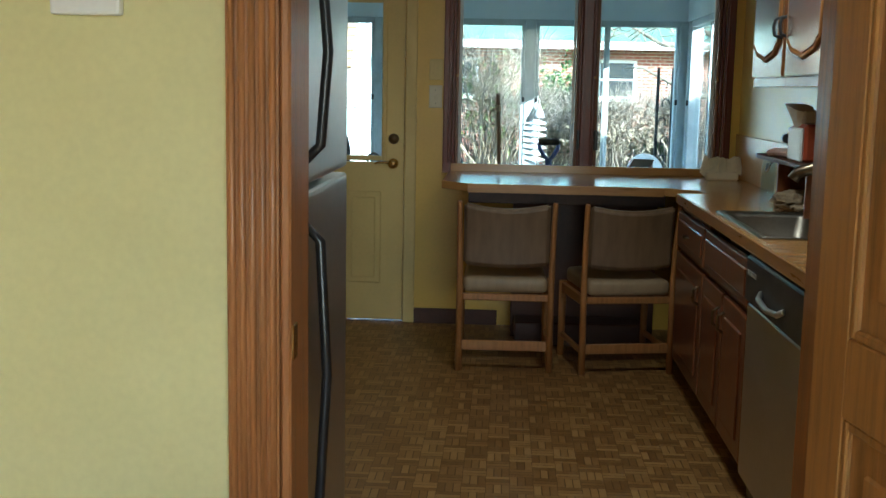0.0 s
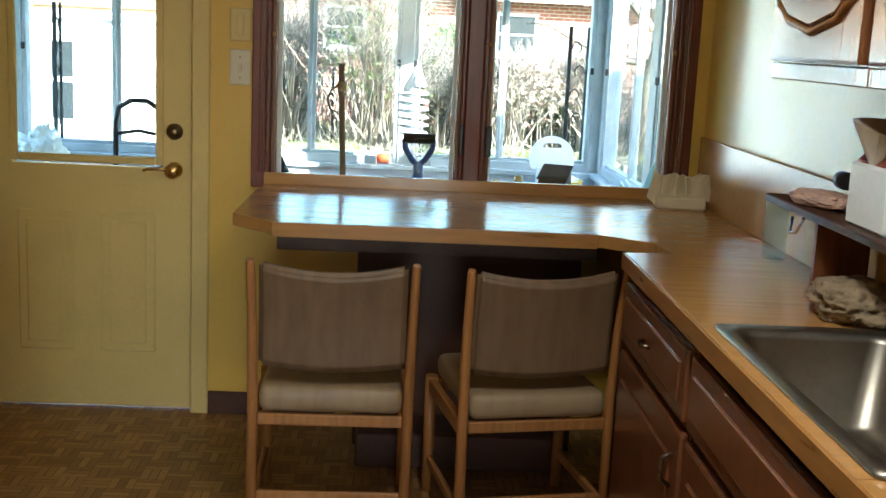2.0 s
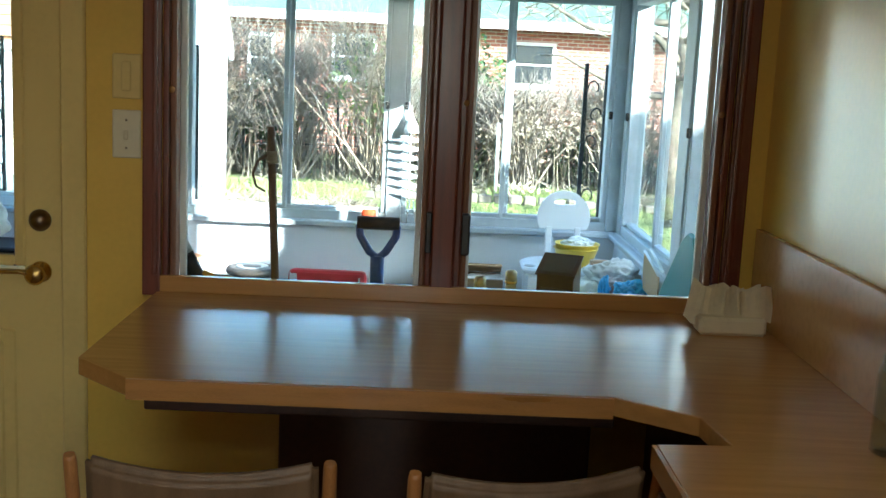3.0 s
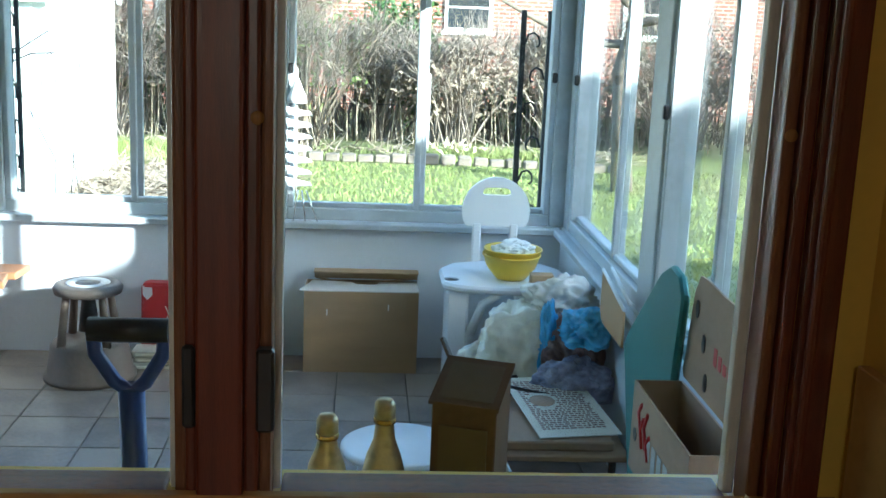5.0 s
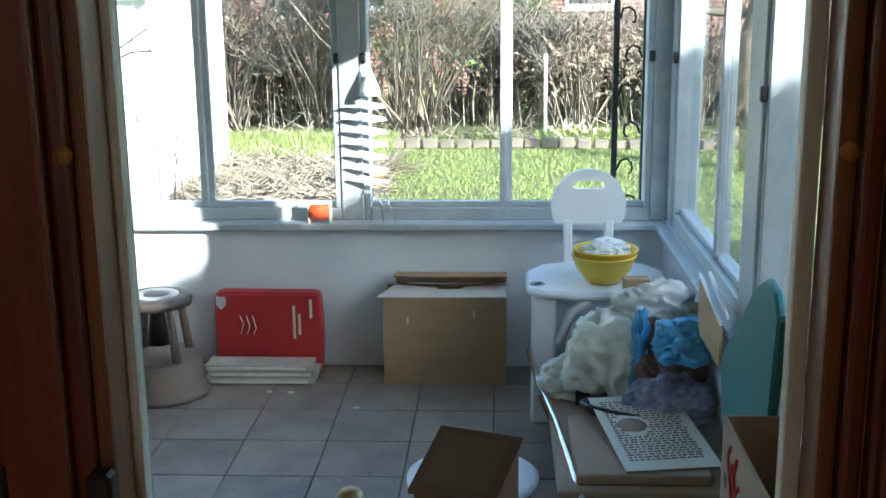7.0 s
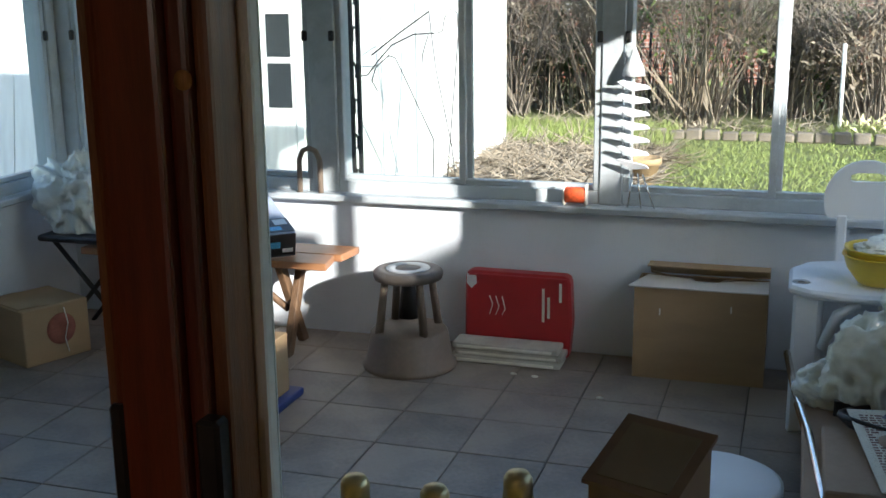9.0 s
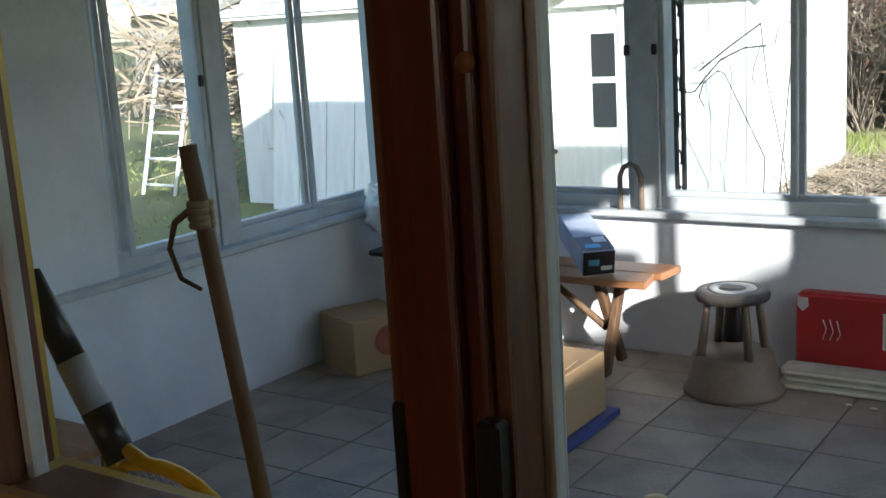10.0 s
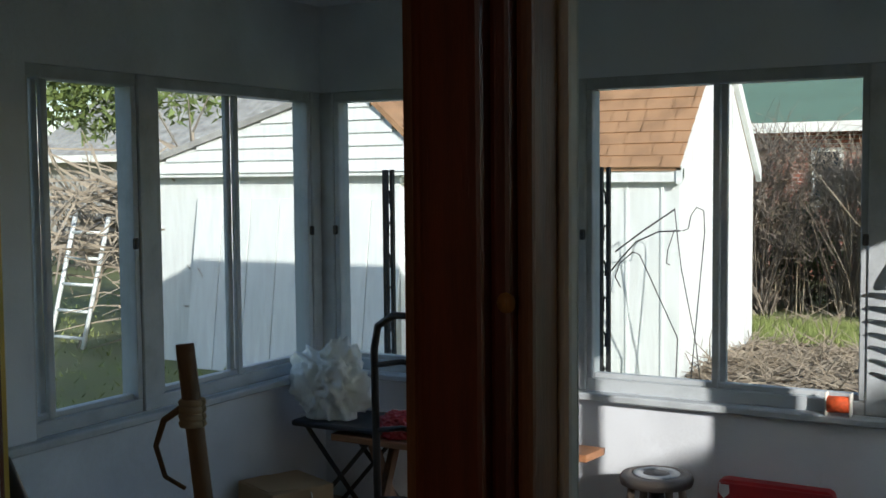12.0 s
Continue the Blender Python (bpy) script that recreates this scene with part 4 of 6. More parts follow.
# ---- porch ----
bx = thing("cardboard_box", "large brown cardboard box with loose top flaps", "box", at=(0.16, 3.97, FZ))
bm = bmesh.new()
for q in ((-0.11, 0.45, 3.86, 3.866, FZ, 0.24), (-0.11, 0.45, 4.099, 4.105, FZ, 0.24), (-0.11, -0.104, 3.866, 4.099, FZ, 0.24), (0.444, 0.45, 3.866, 4.099, FZ, 0.24), (-0.104, 0.444, 3.866, 4.099, FZ, FZ + 0.006)):
    box(bm, *q)
part("walls", bm, CARD, bx)
# flap coloured pale to carry the sky reflected on its top
part("front_flap", prism([(-0.135, 3.842), (0.452, 3.85), (0.448, 4.05), (0.26, 4.03), (0.24, 3.985), (0.14, 3.985), (0.12, 4.03), (-0.075, 4.055)], "z", 0.243, 0.249), CARDPALE, bx, "top flap with a hand slot, sky sheen put into its pale colour")
part("back_flap", prism([(4.104, 0.25), (4.098, 0.25), (4.085, 0.296), (3.975, 0.306), (3.975, 0.312), (4.09, 0.304)], "x", -0.07, 0.452), CARD, bx)
# dark bar stands in for the shaded gap under the back flap
part("bent_edge", T([(-0.06, 4.058, 0.262), (0.02, 4.05, 0.25), (0.3, 4.045, 0.252), (0.44, 4.05, 0.268)], 0.006, 6), CARDSHADE, bx, "dark strip painted as the shaded gap behind the flap")
for x in (0.0, 0.3):
    part("scuff", B(x, x + 0.006, 3.857, 3.8595, 0.12 + x * 0.1, 0.15 + x * 0.1), PAPER, bx)

rc = thing("tool_case", "flat red plastic case leaning against the wall", "case", at=(-0.67, 4.05, FZ))
bm = prism([(-0.925, FZ), (-0.425, FZ), (-0.41, 0.0), (-0.42, 0.20), (-0.435, 0.222), (-0.90, 0.225), (-0.918, 0.21)], "y", 4.0, 4.085, 0.012)
part("shell", bm, REDP, rc)
part("badge", prism([(-0.91, 0.21), (-0.865, 0.21), (-0.862, 0.165), (-0.887, 0.14), (-0.91, 0.165)], "y", 3.995, 3.999), WHITEP, rc, "small white shield badge")
for k in range(3):
    part("print_mark", T([(-0.80 + 0.03 * k, 3.997, 0.11), (-0.785 + 0.03 * k, 3.997, 0.07 - 0.01 * k), (-0.80 + 0.03 * k, 3.997, 0.02)], 0.0028, 4), PAPER, rc)
for x, z0, z1 in ((-0.55, 0.0, 0.16), (-0.525, 0.02, 0.12), (-0.47, 0.1, 0.19)):
    part("print_bar", B(x, x + 0.012, 3.996, 3.9995, z0, z1), PAPER, rc)
part("top_seam", B(-0.90, -0.43, 3.993, 4.0, 0.205, 0.212), REDP, rc)
for k, (x0, x1, y0, y1, z0, z1) in enumerate(((-0.95, -0.43, 3.84, 3.985, FZ, FZ + 0.03), (-0.93, -0.42, 3.85, 3.98, FZ + 0.032, FZ + 0.06), (-0.94, -0.44, 3.845, 3.975, FZ + 0.062, FZ + 0.092))):
    np_ = thing("newspaper_bundle", "folded grey newspapers stacked on the floor", "newspaper", at=((x0 + x1) / 2, (y0 + y1) / 2, z0), group="newspaper stack")
    part("sheets", B(x0, x1, y0, y1, z0, z1, bev=0.009, seg=2), NEWS, np_)
    part("folded_edge", B(x0 + 0.02, x1 - 0.03, y0 - 0.004, y0 + 0.01, z0 + 0.006, z1 - 0.01, bev=0.002), PAPER, np_)
for x, y in ((-0.62, 3.74), (-0.52, 3.73), (-0.2, 3.55)):
    solid("paper_scrap", lump((x, y, FZ - 0.001), (0.016, 0.01, 0.006), x * 9, 0.4, 2, 2), PAPER, "small white paper scrap on the tiles", "scrap", group="paper scraps")

ss = thing("step_stool", "tan plastic step stool with a round top", "step stool", at=(-1.11, 3.74, FZ))
part("base", lathe([(0.215, 0), (0.215, 0.02), (0.20, 0.03), (0.178, 0.165), (0.165, 0.18), (0.001, 0.18)], 28, (-1.11, 3.74, FZ)), TAN, ss)
for a in (45, 135, 225, 315):
    c, s = math.cos(radians(a)), math.sin(radians(a))
    part("leg", T([(-1.11 + c * 0.15, 3.74 + s * 0.15, FZ + 0.17), (-1.11 + c * 0.115, 3.74 + s * 0.115, FZ + 0.42)], 0.021, 8, 0.017), TAN, ss)
part("top", lathe([(0.14, 0), (0.155, 0.005), (0.16, 0.03), (0.15, 0.045), (0.11, 0.05), (0.108, 0.046), (0.06, 0.046), (0.055, 0.05), (0.001, 0.05)], 28, (-1.11, 3.74, FZ + 0.41)), DARKTAN, ss)
part("tread_ring", lathe([(0.06, 0), (0.062, 0.004), (0.10, 0.004), (0.102, 0)], 24, (-1.11, 3.74, FZ + 0.458)), GREYP, ss)
part("hub", lathe([(0.05, 0), (0.028, 0.18)], 14, (-1.11, 3.74, FZ + 0.23)), BLACK, ss)

be = thing("picnic_bench", "varnished wooden bench with crossed legs", "bench", at=(-2.1, 3.82, FZ))
for y0, y1 in ((3.62, 3.79), (3.80, 3.98)):
    part("plank", prism([(-2.75, y0), (-1.46, y0), (-1.49 + (0.05 if y0 > 3.7 else 0), y1), (-2.75, y1)], "z", 0.275, 0.31, 0.004), BENCHW, be)
for x in (-1.72, -2.55):
    part("crossed_leg", prism([(3.66, FZ), (3.72, FZ), (3.93, 0.275), (3.87, 0.275)], "x", x, x + 0.035, 0.003), POLEW, be)
    part("crossed_leg", prism([(3.98, FZ), (3.92, FZ), (3.69, 0.275), (3.75, 0.275)], "x", x - 0.037, x - 0.002, 0.003), POLEW, be)
part("brace", T([(-1.75, 3.82, 0.02), (-2.1, 3.82, 0.27)], 0.018, 6), POLEW, be)
lb = thing("product_carton", "long white and blue printed carton lying on the bench", "box")
part("carton", B(-0.075, 0.075, -0.22, 0.22, 0, 0.12, bev=0.004), CARTONBLUE, lb)
part("end_panel", B(-0.073, 0.073, -0.226, -0.2205, 0.004, 0.116), BLACK, lb, "black printed end panel")
part("print_patch", B(-0.05, 0.0, -0.229, -0.2265, 0.05, 0.08), BAGB, lb)
part("print_patch", B(0.01, 0.06, -0.229, -0.2265, 0.025, 0.045), WHITEP, lb)
part("dark_band", B(-0.074, 0.074, -0.21, -0.06, 0.1205, 0.122), BLACK, lb)
part("print_patch", B(-0.05, 0.02, -0.19, -0.15, 0.1225, 0.1235), BAGB, lb)
part("label", B(0.0, 0.06, -0.135, -0.075, 0.1225, 0.1245), WHITEP, lb)
lb.matrix_basis = pose(-1.86, 3.84, 0.362, 13, 0, 42)
solid("arch_bracket", T([(-1.79, 4.09, 0.541), (-1.79, 4.09, 0.70), (-1.77, 4.09, 0.745), (-1.735, 4.09, 0.76), (-1.70, 4.09, 0.745), (-1.68, 4.09, 0.70), (-1.68, 4.09, 0.541)], 0.014, 8), TAN, "brown U-shaped bar standing on the ledge", "bracket")

yb = thing("carton", "plain tan carton on a dark plastic tray", "box", at=(-1.7, 2.98, FZ))
part("tray", B(-1.98, -1.42, 2.72, 3.26, FZ, FZ + 0.035, bev=0.012, seg=2), BLUE, yb, "dark blue plastic tray")
part("carton_body", B(-1.94, -1.46, 2.76, 3.20, FZ + 0.036, 0.12, bev=0.004), CARD, yb)
part("flap", prism([(2.76, 0.12), (2.765, 0.125), (2.98, 0.145), (2.98, 0.14)], "x", -1.93, -1.47), CARD, yb)
lx = thing("small_carton", "worn brown carton with a red print on the floor", "box")
part("walls", B(-0.17, 0.17, -0.17, 0.17, 0, 0.27, bev=0.005), CARD, lx)
rp = part("red_print", lathe([(0.03, 0), (0.075, 0.0), (0.075, 0.002), (0.03, 0.002)], 20), FADEDRED, lx, "faded red round print")
rp.matrix_basis = pose(0.1715, 0.02, 0.15, 0, 90, 0)
for k in range(2):
    part("print_bar", B(0.1715, 0.1735, -0.03, 0.07, 0.135 + 0.025 * k, 0.148 + 0.025 * k), FADEDRED, lx)
part("string", T([(0.174, 0.04, 0.25), (0.175, 0.055, 0.17), (0.174, 0.035, 0.1), (0.174, 0.05, 0.03)], 0.003, 5), PAPER, lx)
part("top_flap", prism([(-0.15, -0.16), (0.13, -0.165), (0.16, -0.02), (-0.16, -0.01)], "z", 0.271, 0.276), CARD, lx)
lx.matrix_basis = pose(-2.88, 3.42, FZ, 0, 0, -22)

tt = thing("side_table", "small dark folding table in the porch corner", "table", at=(-2.72, 3.78, FZ))
part("top", B(-2.98, -2.45, 3.6, 3.98, 0.33, 0.36, bev=0.008), BLACKM, tt)
for s in (0, 1):
    part("leg", T([(-2.95 + 0.47 * s, 3.65, FZ), (-2.5 - 0.42 * s, 3.65, 0.33)], 0.012, 8), BLACKM, tt)
    part("leg", T([(-2.95 + 0.47 * s, 3.95, FZ), (-2.5 - 0.42 * s, 3.95, 0.33)], 0.012, 8), BLACKM, tt)
solid("plastic_bag", lump((-2.86, 3.78, 0.358), (0.20, 0.15, 0.25), 12, 0.8, 1.4), BAGW, "crumpled white plastic shopping bag on the side table", "bag")
solid("red_bag", lump((-2.42, 3.72, 0.31), (0.10, 0.10, 0.08), 15, 0.4, 2), REDP, "bundle of red cloth on the bench end", "bag")
ht = thing("hand_truck", "black tubular hand truck standing upright", "hand truck", at=(-1.98, 3.05, FZ))
part("frame", T([(-2.13, 3.1, FZ), (-2.13, 3.08, 0.85), (-2.11, 3.08, 0.95), (-2.03, 3.08, 1.0), (-1.93, 3.08, 1.0), (-1.85, 3.08, 0.95), (-1.83, 3.08, 0.85), (-1.83, 3.1, FZ)], 0.017, 8), BLACKM, ht)
for z in (0.2, 0.5, 0.78):
    part("crossbar", T([(-2.13, 3.09, z), (-1.98, 3.06, z + 0.03), (-1.83, 3.09, z)], 0.012, 8), BLACKM, ht)
part("toe_plate", B(-2.14, -1.82, 3.09, 3.27, FZ, FZ + 0.01), BLACKM, ht)

# tools against the house wall
pole = thing("pole", "weathered wooden pole tied with twine leaning by the window", "pole", at=(-0.5, 0.3, FZ))
part("shaft", T([(-0.47, 0.36, FZ), (-0.5, 0.28, 0.6), (-0.525, 0.2, 1.355), (-0.526, 0.2, 1.365)], 0.0125, 10, 0.0115), POLEW, pole)
bm = bmesh.new()
for k in range(4):
    tube(bm, [(x, y, 1.29 - k * 0.009) for x, y in arc(-0.522, 0.207, 0.0135, 0, 360, 12)], 0.005, 6)
part("twine", bm, CLOTH, pole, "frayed brown twine")
part("hook", T([(-0.53, 0.2, 1.285), (-0.56, 0.195, 1.265), (-0.575, 0.195, 1.23), (-0.565, 0.2, 1.19), (-0.54, 0.21, 1.175)], 0.005, 6, 0.003), POLEW, pole)
rk = thing("bug_racket", "yellow racket with a black and tape-wrapped handle", "racket")
part("grip", T([(0, 0, 0.46), (0, 0, 0.60)], 0.022, 10, 0.019), BLACK, rk)
part("tape", T([(0, 0, 0.38), (0, 0, 0.462)], 0.0235, 10), GREYP, rk, "grey tape wrapping")
part("neck", T([(0, 0, 0.30), (0, 0, 0.382)], 0.024, 10), BLACK, rk)
part("wire_tip", T([(0, 0, 0.60), (-0.01, 0, 0.62), (-0.012, 0, 0.66)], 0.003, 6), BLACK, rk)
part("rim", T([(0.02, 0, 0.31)] + [(x, 0, z) for x, z in arc(0, 0.13, 0.155, 72, -252, 28)] + [(-0.02, 0, 0.31)], 0.011, 8), YELR, rk)
part("throat", T([(-0.05, 0, 0.275), (0, 0, 0.29), (0.05, 0, 0.275)], 0.008, 8), YELR, rk)
bm = bmesh.new()
for k in range(-9, 10):
    h = math.sqrt(max(0.15 ** 2 - (k * 0.016) ** 2, 0))
    tube(bm, [(k * 0.016, 0, 0.13 - h), (k * 0.016, 0, 0.13 + h)], 0.0012, 4)
    tube(bm, [(-h, 0.002, 0.13 + k * 0.016), (h, 0.002, 0.13 + k * 0.016)], 0.0012, 4)
part("mesh_wires", bm, GREYP, rk)
part("logo_ring", T([(x, -0.004, z) for x, z in arc(0.0, 0.09, 0.05, 0, 180, 14)], 0.004, 6), WHITEP, rk)
rk.matrix_basis = pose(-0.60, 0.22, 0.64, 4, -26, 0)
solid("storage_crate", B(-0.78, -0.38, 0.15, 0.42, FZ, 0.605, bev=0.006), CARD, "plain carton against the house wall", "box")
sv = thing("shovel", "shovel with a black D-grip on a navy handle", "shovel", at=(-0.2, 0.42, FZ))
part("grip", T([(-0.275, 0.35, 1.075), (-0.145, 0.35, 1.075)], 0.021, 10), BLACK, sv)
part("yoke", T([(-0.268, 0.35, 1.07), (-0.265, 0.35, 1.035), (-0.235, 0.355, 0.985), (-0.21, 0.36, 0.965), (-0.185, 0.355, 0.985), (-0.155, 0.35, 1.035), (-0.152, 0.35, 1.07)], 0.013, 8), BLUE, sv)
part("shaft", T([(-0.21, 0.36, 0.975), (-0.21, 0.42, 0.45), (-0.21, 0.45, 0.12)], 0.022, 10), BLUE, sv)
bm = prism([(-0.31, 0.14), (-0.11, 0.14), (-0.10, -0.1), (-0.21, FZ), (-0.32, -0.1)], "y", 0.452, 0.458)
part("blade", bm, STEEL, sv)

# a stand under the sill with bottles and a carton
bs = thing("plant_stand", "plain wooden stand under the kitchen window", "stand", at=(0.25, 0.46, FZ))
part("top", B(-0.06, 0.52, 0.26, 0.68, 0.60, 0.625, bev=0.004), BENCHW, bs)
for x in (-0.03, 0.49):
    for y in (0.29, 0.65):
        part("leg", B(x - 0.02, x + 0.02, y - 0.02, y + 0.02, FZ, 0.60), BENCHW, bs)


def bottle(x, y, z, h):
    b = thing("champagne_bottle", "dark bottle with gold foil round its neck", "bottle", at=(x, y, z), group="foil-topped bottles")
    part("body", lathe([(0.035, 0), (0.042, 0.005), (0.042, 0.15), (0.03, 0.2), (0.018, 0.235), (0.001, 0.236)], 20, (x, y, z)), BOTTLE, b)
    part("foil", lathe([(0.0425, 0.13), (0.0425, 0.152), (0.031, 0.202), (0.0195, 0.232), (0.0165, h - 0.045), (0.018, h - 0.035), (0.0195, h - 0.03), (0.019, h - 0.008), (0.014, h), (0.001, h + 0.001)], 18, (x, y, z)), GOLD, b)
    part("wire_ring", lathe([(0.0195, h - 0.042), (0.0205, h - 0.04), (0.0205, h - 0.034), (0.0195, h - 0.032)], 18, (x, y, z)), BRASS, b)
    return b


bottle(0.115, 0.40, 0.625, 0.29)
bottle(0.215, 0.44, 0.625, 0.305)
bottle(0.005, 0.40, 0.625, 0.29)
gc = thing("gift_carton", "tall brown and gold carton with a slanted torn top", "box")
part("body", prism([(-0.055, 0), (0.055, 0), (0.055, 0.335), (-0.055, 0.29)], "x", -0.06, 0.06, 0.002), GIFT, gc)
part("top_flap", prism([(-0.062, 0.289), (0.06, 0.339), (0.06, 0.345), (-0.062, 0.295)], "x", -0.065, 0.065), GIFT, gc)
part("top_print", prism([(-0.05, 0.3), (0.045, 0.339), (0.045, 0.3405), (-0.05, 0.3015)], "x", -0.05, 0.05), GIFTG, gc)
part("side_print", B(-0.045, 0.045, -0.058, -0.0552, 0.05, 0.25), GIFTG, gc)
gc.matrix_basis = pose(0.375, 0.5, 0.626, 0, 0, -20)

wt2 = thing("white_stool", "round white plastic stool in the porch", "stool", at=(0.33, 2.52, FZ))
part("top", lathe([(0.20, 0.14), (0.225, 0.15), (0.225, 0.168), (0.21, 0.176), (0.001, 0.178)], 32, (0.33, 2.52, FZ)), WHITEP, wt2)
for a in range(45, 360, 90):
    part("leg", T([(0.33 + 0.2 * math.cos(radians(a)), 2.52 + 0.2 * math.sin(radians(a)), FZ), (0.33 + 0.17 * math.cos(radians(a)), 2.52 + 0.17 * math.sin(radians(a)), FZ + 0.145)], 0.02, 8), WHITEP, wt2)

sc3 = thing("shower_chair", "white plastic shower chair with a slotted back", "chair", at=(0.83, 3.6, FZ))
seat = [(0.53, 3.42)] + [(0.60, 3.36), (0.75, 3.33), (0.92, 3.33), (1.06, 3.36), (1.12, 3.45), (1.12, 3.72), (1.05, 3.84), (0.9, 3.88), (0.74, 3.88), (0.6, 3.82), (0.53, 3.70)]
part("seat", prism(seat, "z", 0.375, 0.41, 0.012), WHITEP, sc3)
for x, y, dx, dy in ((0.60, 3.42, -0.02, -0.04), (1.05, 3.42, 0.02, -0.04), (0.62, 3.8, -0.01, 0.02), (1.04, 3.8, 0.01, 0.02)):
    part("leg", prism([(x - 0.05, y - 0.03), (x + 0.05, y - 0.03), (x + 0.05, y + 0.03), (x - 0.05, y + 0.03)], "z", FZ, 0.376, 0.012), WHITEP, sc3)
for x0 in (0.66, 0.98):
    part("apron_brace", T([(x0, 3.39, 0.18), (x0 + (0.05 if x0 < 0.8 else -0.05), 3.38, 0.32), (x0 + (0.12 if x0 < 0.8 else -0.12), 3.37, 0.37)], 0.02, 8), WHITEP, sc3)
hole = [(0.81, 0.738), (0.865, 0.738), (0.88, 0.745), (0.875, 0.765), (0.85, 0.775), (0.77, 0.775), (0.745, 0.765), (0.74, 0.745), (0.755, 0.738), (0.8099, 0.738)]
ring = [(0.81, 0.585), (0.665, 0.585), (0.65, 0.615), (0.645, 0.66)] + arc(0.81, 0.66, 0.165, 180, 0, 16)[1:] + [(0.97, 0.615), (0.955, 0.585), (0.8101, 0.585)]
bm = prism(ring + hole, "y", 3.865, 3.89)
part("backrest", bm, WHITEP, sc3)
for x in (0.72, 0.90):
    part("back_post", B(x - 0.02, x + 0.02, 3.86, 3.89, 0.385, 0.60, bev=0.006), WHITEP, sc3)
part("seat_recess", lathe([(0.02, 0.41), (0.026, 0.413), (0.032, 0.413), (0.034, 0.41)], 16, (0.575, 3.48, 0)), FRAMEW, sc3)
for k in range(2):
    solid("yellow_bowl", lathe([(0.06, 0.0), (0.07, 0.004), (0.115, 0.06), (0.13, 0.11), (0.136, 0.112), (0.134, 0.118), (0.125, 0.114), (0.10, 0.05), (0.05, 0.012), (0.001, 0.01)], 32, (0.85 + 0.006 * k, 3.52, 0.411 + 0.026 * k)), YELP, "yellow plastic mixing bowl on the shower chair", "bowl", group="nested bowls")
solid("clear_bag", lump((0.86, 3.52, 0.50), (0.105, 0.10, 0.055), 21, 0.5, 2.4), BAGW, "crumpled clear plastic bag inside the bowls", "bag")

# loaded folding table along the low side wall
ft = thing("folding_table", "low folding table with chrome edges loaded with bags", "table", at=(0.87, 2.75, FZ))
part("top", B(0.60, 1.13, 2.2, 3.34, 0.07, 0.095, bev=0.006), CARDW, ft)
part("chrome_rail", T([(0.54, 3.36, 0.16), (0.57, 3.1, 0.12), (0.62, 2.75, 0.1), (0.66, 2.3, 0.09), (0.70, 2.05, 0.05)], 0.014, 8), CHROME, ft)
part("chrome_rail", T([(0.585, 3.2, 0.02), (0.62, 2.8, 0.05), (0.70, 2.1, -0.02)], 0.012, 8), BRASS, ft)
for y in (2.3, 3.25):
    for x in (0.64, 1.09):
        part("leg", T([(x, y, FZ), (x, y, 0.07)], 0.014, 8), BLACKM, ft)
solid("cream_bag", lump((0.85, 3.02, 0.094), (0.20, 0.17, 0.21), 31, 0.42, 1.7), BAGC, "bulging cream plastic bag on the folding table", "bag")
solid("small_clear_bag", lump((0.68, 3.06, 0.094), (0.11, 0.10, 0.09), 33, 0.4, 2), BAGW, "small clear bag beside the cream bag", "bag")
solid("patterned_bag", lump((1.03, 2.90, 0.094), (0.13, 0.14, 0.21), 35, 0.35, 2), BAGD, "dark patterned plastic bag full of goods", "bag")
solid("blue_wrapper", lump((0.93, 2.90, 0.094), (0.045, 0.07, 0.23), 36, 0.35, 2.2), BAGB, "pale blue plastic wrapper beside the dark bag", "bag")
solid("blue_bag", lump((1.06, 2.76, 0.335), (0.11, 0.12, 0.09), 37, 0.6, 1.8), BAGB, "bright blue plastic bag on top of the pile", "bag")
solid("white_bag", lump((1.0, 3.03, 0.36), (0.16, 0.09, 0.11), 39, 0.75, 1.6), BAGW, "white plastic bag on top of the pile", "bag")
solid("violet_bag", lump((1.02, 2.76, 0.094), (0.17, 0.09, 0.11), 41, 0.4, 2.2), BAGP, "clear violet-grey plastic packaging", "bag")
solid("cardboard_tube_box", B(0.90, 1.0, 3.22, 3.28, 0.095, 0.50, bev=0.003), CARD, "small brown cardboard pack standing among the bags", "box")
bm = bmesh.new()
for k in range(4):
    tube(bm, [(0.90 + (0.15 + 0.012 * k) * math.cos(a / 10), 2.77 + (0.10 + 0.01 * k) * math.sin(a / 10), 0.125 + 0.012 * k + 0.012 * math.sin(a / 5)) for a in range(0, 63)], 0.011, 6)
solid("hose_coil", bm, BLACK, "coiled black hose on the folding table", "hose")
solid("picture_frame", B(0.70, 1.0, 2.915, 2.94, 0.096, 0.15, bev=0.002), BLACK, "dark framed edge lying behind the hose", "frame")
pp = thing("printed_sheet", "printed paper placemat lying on the table", "paper")
part("sheet", B(-0.155, 0.155, -0.27, 0.25, 0, 0.004), PAPER, pp)
rnd = random.Random(4)
bm = bmesh.new()
for r in range(26):
    y = -0.21 + r * 0.0165
    x = -0.125
    while x < 0.115:
        w = rnd.uniform(0.008, 0.024)
        if not (-0.11 < x < -0.01 and -0.05 < y < 0.12 and (x + 0.06) ** 2 / 0.0025 + (y - 0.03) ** 2 / 0.008 < 1):
            box(bm, x, min(x + w, 0.125), y, y + 0.009, 0.0042, 0.0048)
        x += w + 0.006
part("print_bars", bm, PRINT, pp, "rows of unreadable printed words")
